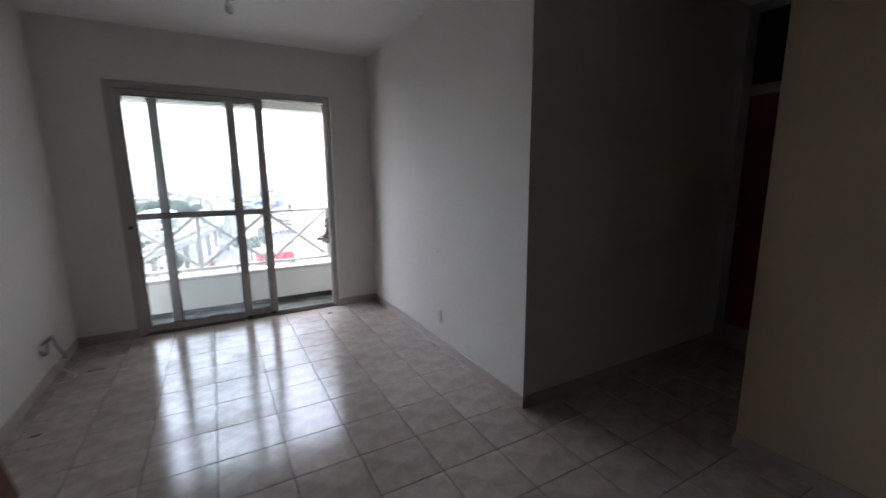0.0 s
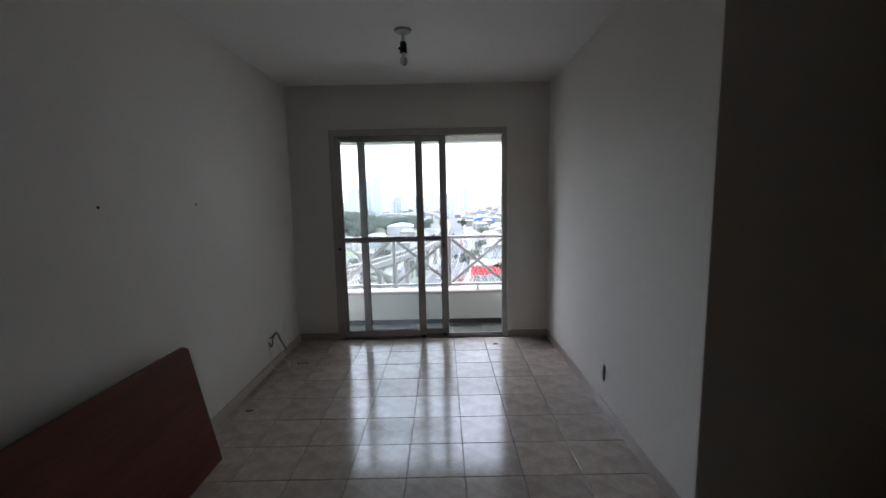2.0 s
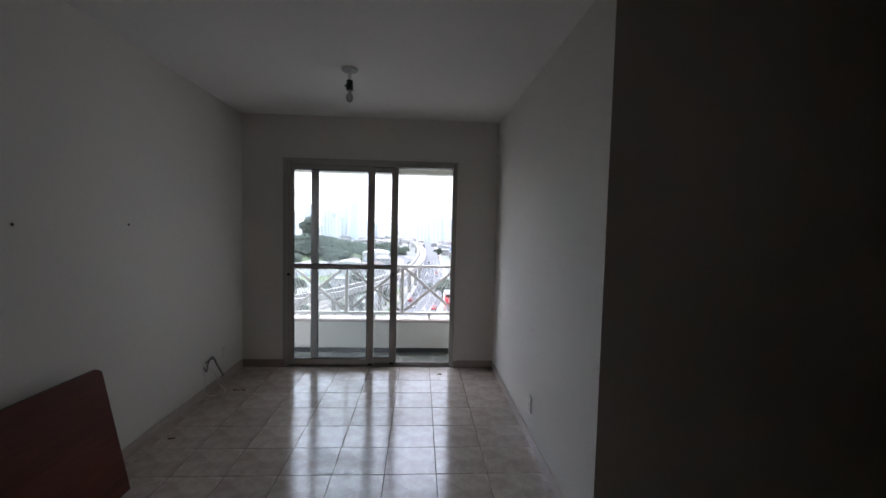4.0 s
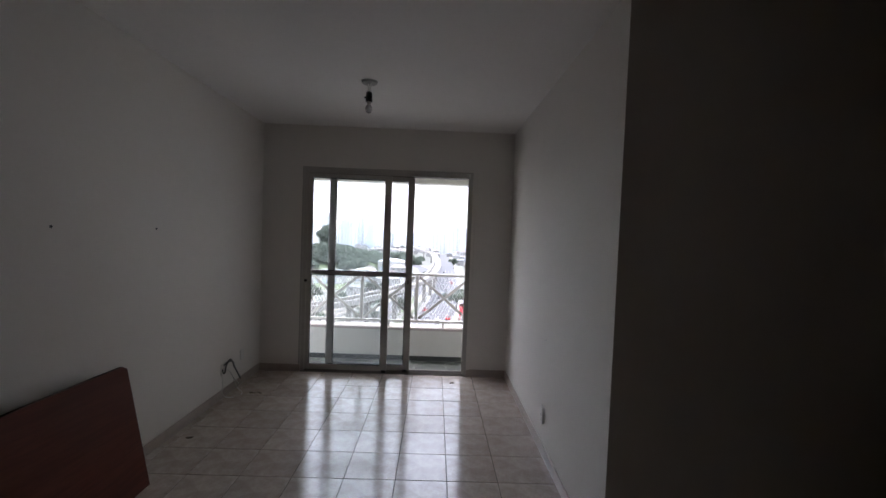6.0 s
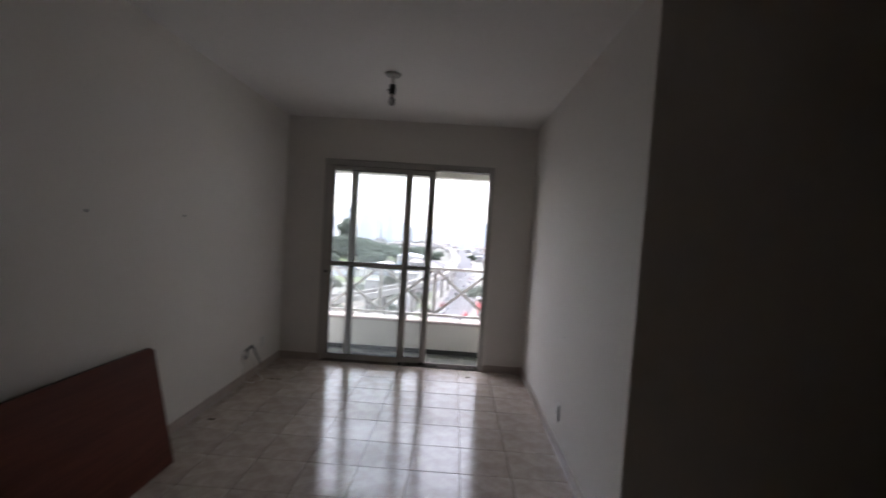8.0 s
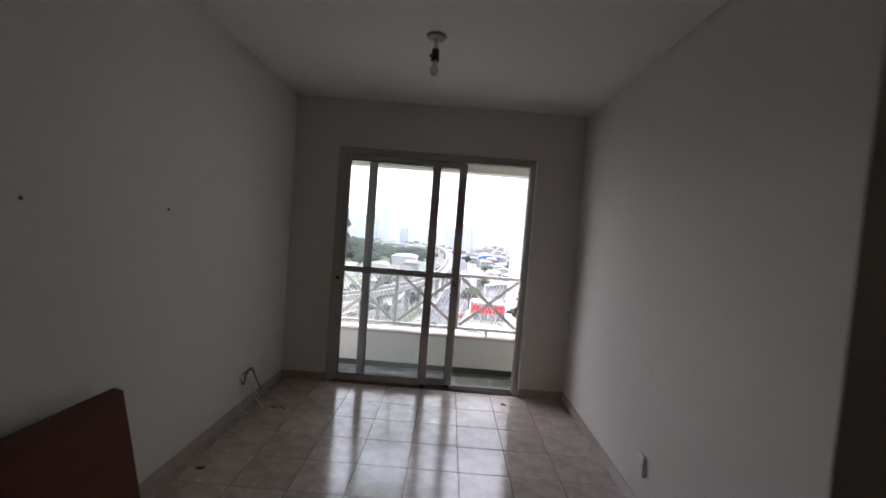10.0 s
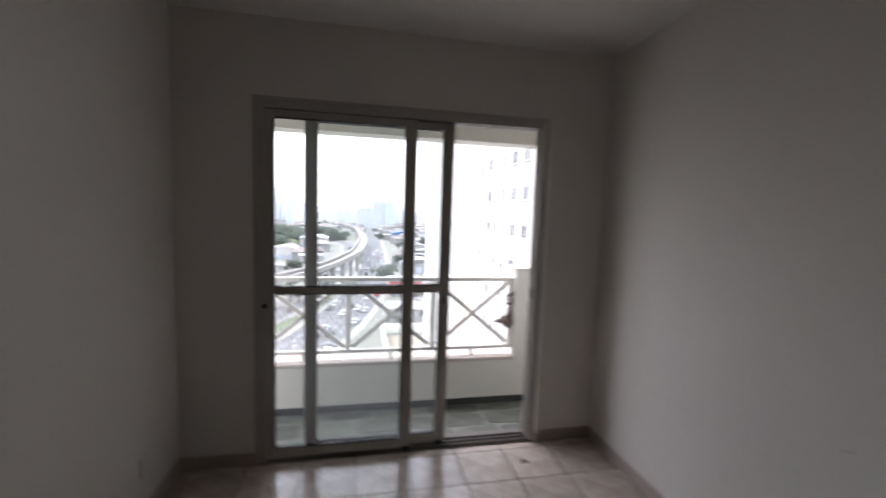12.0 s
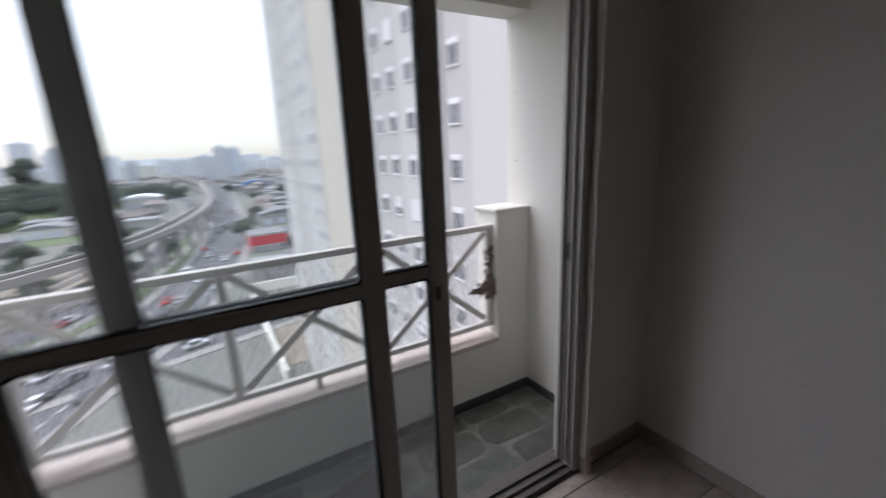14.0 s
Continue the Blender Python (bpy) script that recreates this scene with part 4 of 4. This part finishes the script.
def clear(x, y):
    near = min((Vector((x, y, 0)) - Vector((q.x, q.y, 0))).length for q in avenue + side_road + via)
    return near > 17 and not (5 < x < 34 and 55 < y < 118) and not ((x + 104) / 58) ** 2 + ((y - 385) / 85) ** 2 < 1 and not (5 < x < 60 and y < 80) \
        and not (5 < x < 46 and 130 < y < 222) and not (-95 < x < -12 and y < 215) and not (-105 < x < -34 and 225 < y < 296)


n = 0
for _ in range(2500):
    y = 105 + 900 * rng.random() ** 1.5
    x = rng.uniform(-0.34, 0.30) * y + rng.uniform(-10, 10)
    if n >= 380:
        break
    if not clear(x, y):
        continue
    n += 1
    i = rng.randrange(4)
    m = pose(x, y, GZ, 0, 0, rng.choice((0, 90)) + rng.uniform(-18, 18))
    if first[i]:
        kinds[i].matrix_basis, first[i] = m, False
    else:
        copy_thing(kinds[i], m)


def shed(name, x0, x1, y0, y1, h, wall, roof, label, rise=0.09):
    o = thing(name, ((x0 + x1) / 2, (y0 + y1) / 2, GZ), label, "shed")
    w, d = x1 - x0, y1 - y0
    part("wall", boxes((-w / 2, w / 2, -d / 2, d / 2, -0.3, h)), wall, o)
    bm = bmesh.new()
    nseg = 10
    vs = []
    for y in (-d / 2 - 0.4, d / 2 + 0.4):
        vs.append([bm.verts.new((-w / 2 - 0.4 + (w + 0.8) * k / nseg, y, h + 0.02 + rise * w * math.sin(math.pi * k / nseg))) for k in range(nseg + 1)])
    for k in range(nseg):
        bm.faces.new((vs[0][k], vs[0][k + 1], vs[1][k + 1], vs[1][k]))
    bm.faces.new(vs[0])
    bm.faces.new(vs[1][::-1])
    part("roof", bm, roof, o)
    for k in range(3):
        part("gate", boxes((-w * 0.35 + k * w * 0.3 - 1.6, -w * 0.35 + k * w * 0.3 + 1.6, -d / 2 - 0.08, -d / 2 + 0.05, 0, 3.2)), FAR_B if rise > 0.02 else wall, o)
    return o


shop = shed("red_shop", 13.2, 26.0, 160, 172, 6.6, RED, ROOF_GREY, "low bright red shop with a white base beside the avenue", 0.008)
part("base", boxes((-6.48, 6.48, -6.09, -5.9, -0.2, 2.5), bevel=0.03), TOWER_W, shop, "white base course")
part("fascia", boxes((-6.6, 6.6, -6.25, -5.98, 6.0, 6.75), bevel=0.03), TOWER_G, shop, "pale roof fascia")
for k in range(4):
    part("shutter", boxes((-5.9 + k * 3.1, -3.6 + k * 3.1, -6.16, -6.07, 0.0, 2.3), bevel=0.02), ROOF_GREY, shop, "grey roller shutter")
shed("white_warehouse", -54, -40, 280, 292, 7.5, TOWER_W, TOWER_W, "white low warehouse with a curved roof")
shed("white_warehouse", -78, -58, 262, 276, 5.0, TOWER_W, ROOF_GREY, "white low warehouse with a grey roof")
shed("white_warehouse", -50, -27, 372, 392, 8.0, TOWER_G, FAR_W, "long white warehouse below the grove")
shed("blue_shed", 38.5, 62, 478, 492, 7.5, BLUE, BLUE, "bright blue metal shed")
shed("grey_workshop", 24, 46, 222, 240, 5.5, HOUSEWALL, ROOF_GREY, "grey workshop behind the parked cars")


def far_tower(x, y, w, d, top, material, label="pale distant apartment tower in haze"):
    o = thing("far_tower", (x, y, GZ), label, "building", "distant towers")
    h = top - GZ
    part("wall", boxes((-w / 2, w / 2, -d / 2, d / 2, -1, h)), material, o)
    part("roof_tank", boxes((-w / 5, w / 5, -d / 5, d / 5, h, h + 4)), material, o)
    nb = max(2, int(w / 6))
    bm = bmesh.new()
    for i in range(nb):
        cx = -w / 2 + w * (i + 0.5) / nb
        for f in range(int(h / 3.0)):
            box(bm, cx - 1.1, cx + 1.1, -d / 2 - 0.15, -d / 2 + 0.1, f * 3.0 + 1.0, f * 3.0 + 2.4)
    ob = part("glazing", bm, FARWIN if material is not FAR_B else FAR_W, o)
    tagged(ob, kind="stuff")


rng = random.Random(77)
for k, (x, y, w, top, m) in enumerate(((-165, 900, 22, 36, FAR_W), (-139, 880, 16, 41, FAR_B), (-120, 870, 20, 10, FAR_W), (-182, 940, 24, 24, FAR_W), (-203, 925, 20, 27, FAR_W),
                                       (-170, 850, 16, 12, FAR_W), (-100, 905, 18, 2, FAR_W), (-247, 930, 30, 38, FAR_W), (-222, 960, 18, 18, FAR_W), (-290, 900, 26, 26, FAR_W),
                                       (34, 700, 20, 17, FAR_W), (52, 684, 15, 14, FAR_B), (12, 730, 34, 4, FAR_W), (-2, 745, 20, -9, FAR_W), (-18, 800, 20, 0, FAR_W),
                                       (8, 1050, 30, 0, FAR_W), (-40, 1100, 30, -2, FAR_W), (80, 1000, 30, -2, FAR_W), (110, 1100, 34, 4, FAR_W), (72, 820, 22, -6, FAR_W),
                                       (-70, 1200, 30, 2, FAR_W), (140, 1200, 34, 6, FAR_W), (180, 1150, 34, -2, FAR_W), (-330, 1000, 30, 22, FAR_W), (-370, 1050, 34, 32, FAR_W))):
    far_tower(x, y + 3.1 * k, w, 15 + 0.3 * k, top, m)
bm = bmesh.new()
for k in range(60):
    a = -0.75 + 1.5 * k / 59
    r_ = 3600
    hgt = 34 + 26 * noise.noise(Vector((k * 0.13, 0, 0))) + 8 * noise.noise(Vector((k * 0.6, 3, 0)))
    x, y = r_ * math.sin(a), r_ * math.cos(a)
    bm.verts.new((x, y, GZ - 5))
    bm.verts.new((x, y, GZ + max(20, hgt)))
bm.verts.ensure_lookup_table()
for k in range(59):
    bm.faces.new((bm.verts[2 * k], bm.verts[2 * k + 2], bm.verts[2 * k + 3], bm.verts[2 * k + 1]))
structure("backdrop", bm, HAZE, "pale distant hills along the horizon, faintly glowing in place of haze", "backdrop")

# ---- floor tiles and slate slabs ----
TX, TY, TG = 0.316, 0.304, 0.004


def tile_mesh(w, d):
    bm = bmesh.new()
    e = 0.0014
    lo = [bm.verts.new((x, y, -0.007)) for x, y in ((-w / 2, -d / 2), (w / 2, -d / 2), (w / 2, d / 2), (-w / 2, d / 2))]
    mid = [bm.verts.new((v.co.x, v.co.y, -0.0012)) for v in lo]
    top = [bm.verts.new((v.co.x - math.copysign(e, v.co.x), v.co.y - math.copysign(e, v.co.y), 0)) for v in lo]
    for a, b in ((lo, mid), (mid, top)):
        for j in range(4):
            k = (j + 1) % 4
            bm.faces.new((a[j], a[k], b[k], b[j]))
    bm.faces.new(top)
    return mesh_of("tile", bm, TILE)


cache = {}
rng = random.Random(91)
gx0, gy0 = 1.643 - 6 * TX, -1.598 - 23 * TY


rooms = ((0, W, CY1, 0), (0, RX, RY, CY0), (0, CX, CY0, CY1))
for i in range(0, 17):
    for k in range(0, 30):
        x0, x1, y0, y1 = max(gx0 + i * TX, 0), gx0 + (i + 1) * TX, max(gy0 + k * TY, RY), min(gy0 + (k + 1) * TY, -0.013)
        if x1 - x0 < 0.03 or y1 - y0 < 0.03 or not any(x0 < q[1] and x1 > q[0] and y0 < q[3] and y1 > q[2] for q in rooms):
            continue
        if y0 > CY1 and x0 < W - 0.09 and W - x1 < 0.09:
            x1 = W
        elif y0 > CY1 and x0 >= W - 0.09:
            continue
        w, d = round(x1 - x0 - TG, 3), round(y1 - y0 - TG, 3)
        if (w, d) not in cache:
            cache[w, d] = tile_mesh(w, d)
        ob = piece("tile", cache[w, d], floor, ((x0 + x1) / 2, (y0 + y1) / 2, 0))
        ob.rotation_euler = (rng.gauss(0, 0.0012), rng.gauss(0, 0.0012), 0)

slabs = bpy.data.objects["balcony_floor"]
y = 0.168
while y < BY0 - 0.03:
    d = min(0.21, BY0 - 0.014 - y)
    x = BX0 + 0.004
    while x < BX1 - 0.03:
        w = min(rng.uniform(0.26, 0.46), BX1 - 0.014 - x)
        if BX1 - 0.014 - x - w < 0.12:
            w = BX1 - 0.014 - x
        g = rng.uniform(0.010, 0.020)
        bm = box(bmesh.new(), -w / 2 + g, w / 2 - g, -d / 2 + g, d / 2 - g, -0.006, rng.uniform(-0.002, 0.001))
        bmesh.ops.bevel(bm, geom=[e for e in bm.edges if abs(e.verts[0].co.z - e.verts[1].co.z) > 0.003], offset=min(w, d) * rng.uniform(0.12, 0.3), segments=2, affect="EDGES", profile=0.5)
        for v in bm.verts:
            v.co.x += rng.uniform(-0.010, 0.010)
            v.co.y += rng.uniform(-0.010, 0.010)
        piece("slab", mesh_of("slab", bm, SLATE), slabs, (x + w / 2, y + d / 2, BZ))
        x += w
    y += d
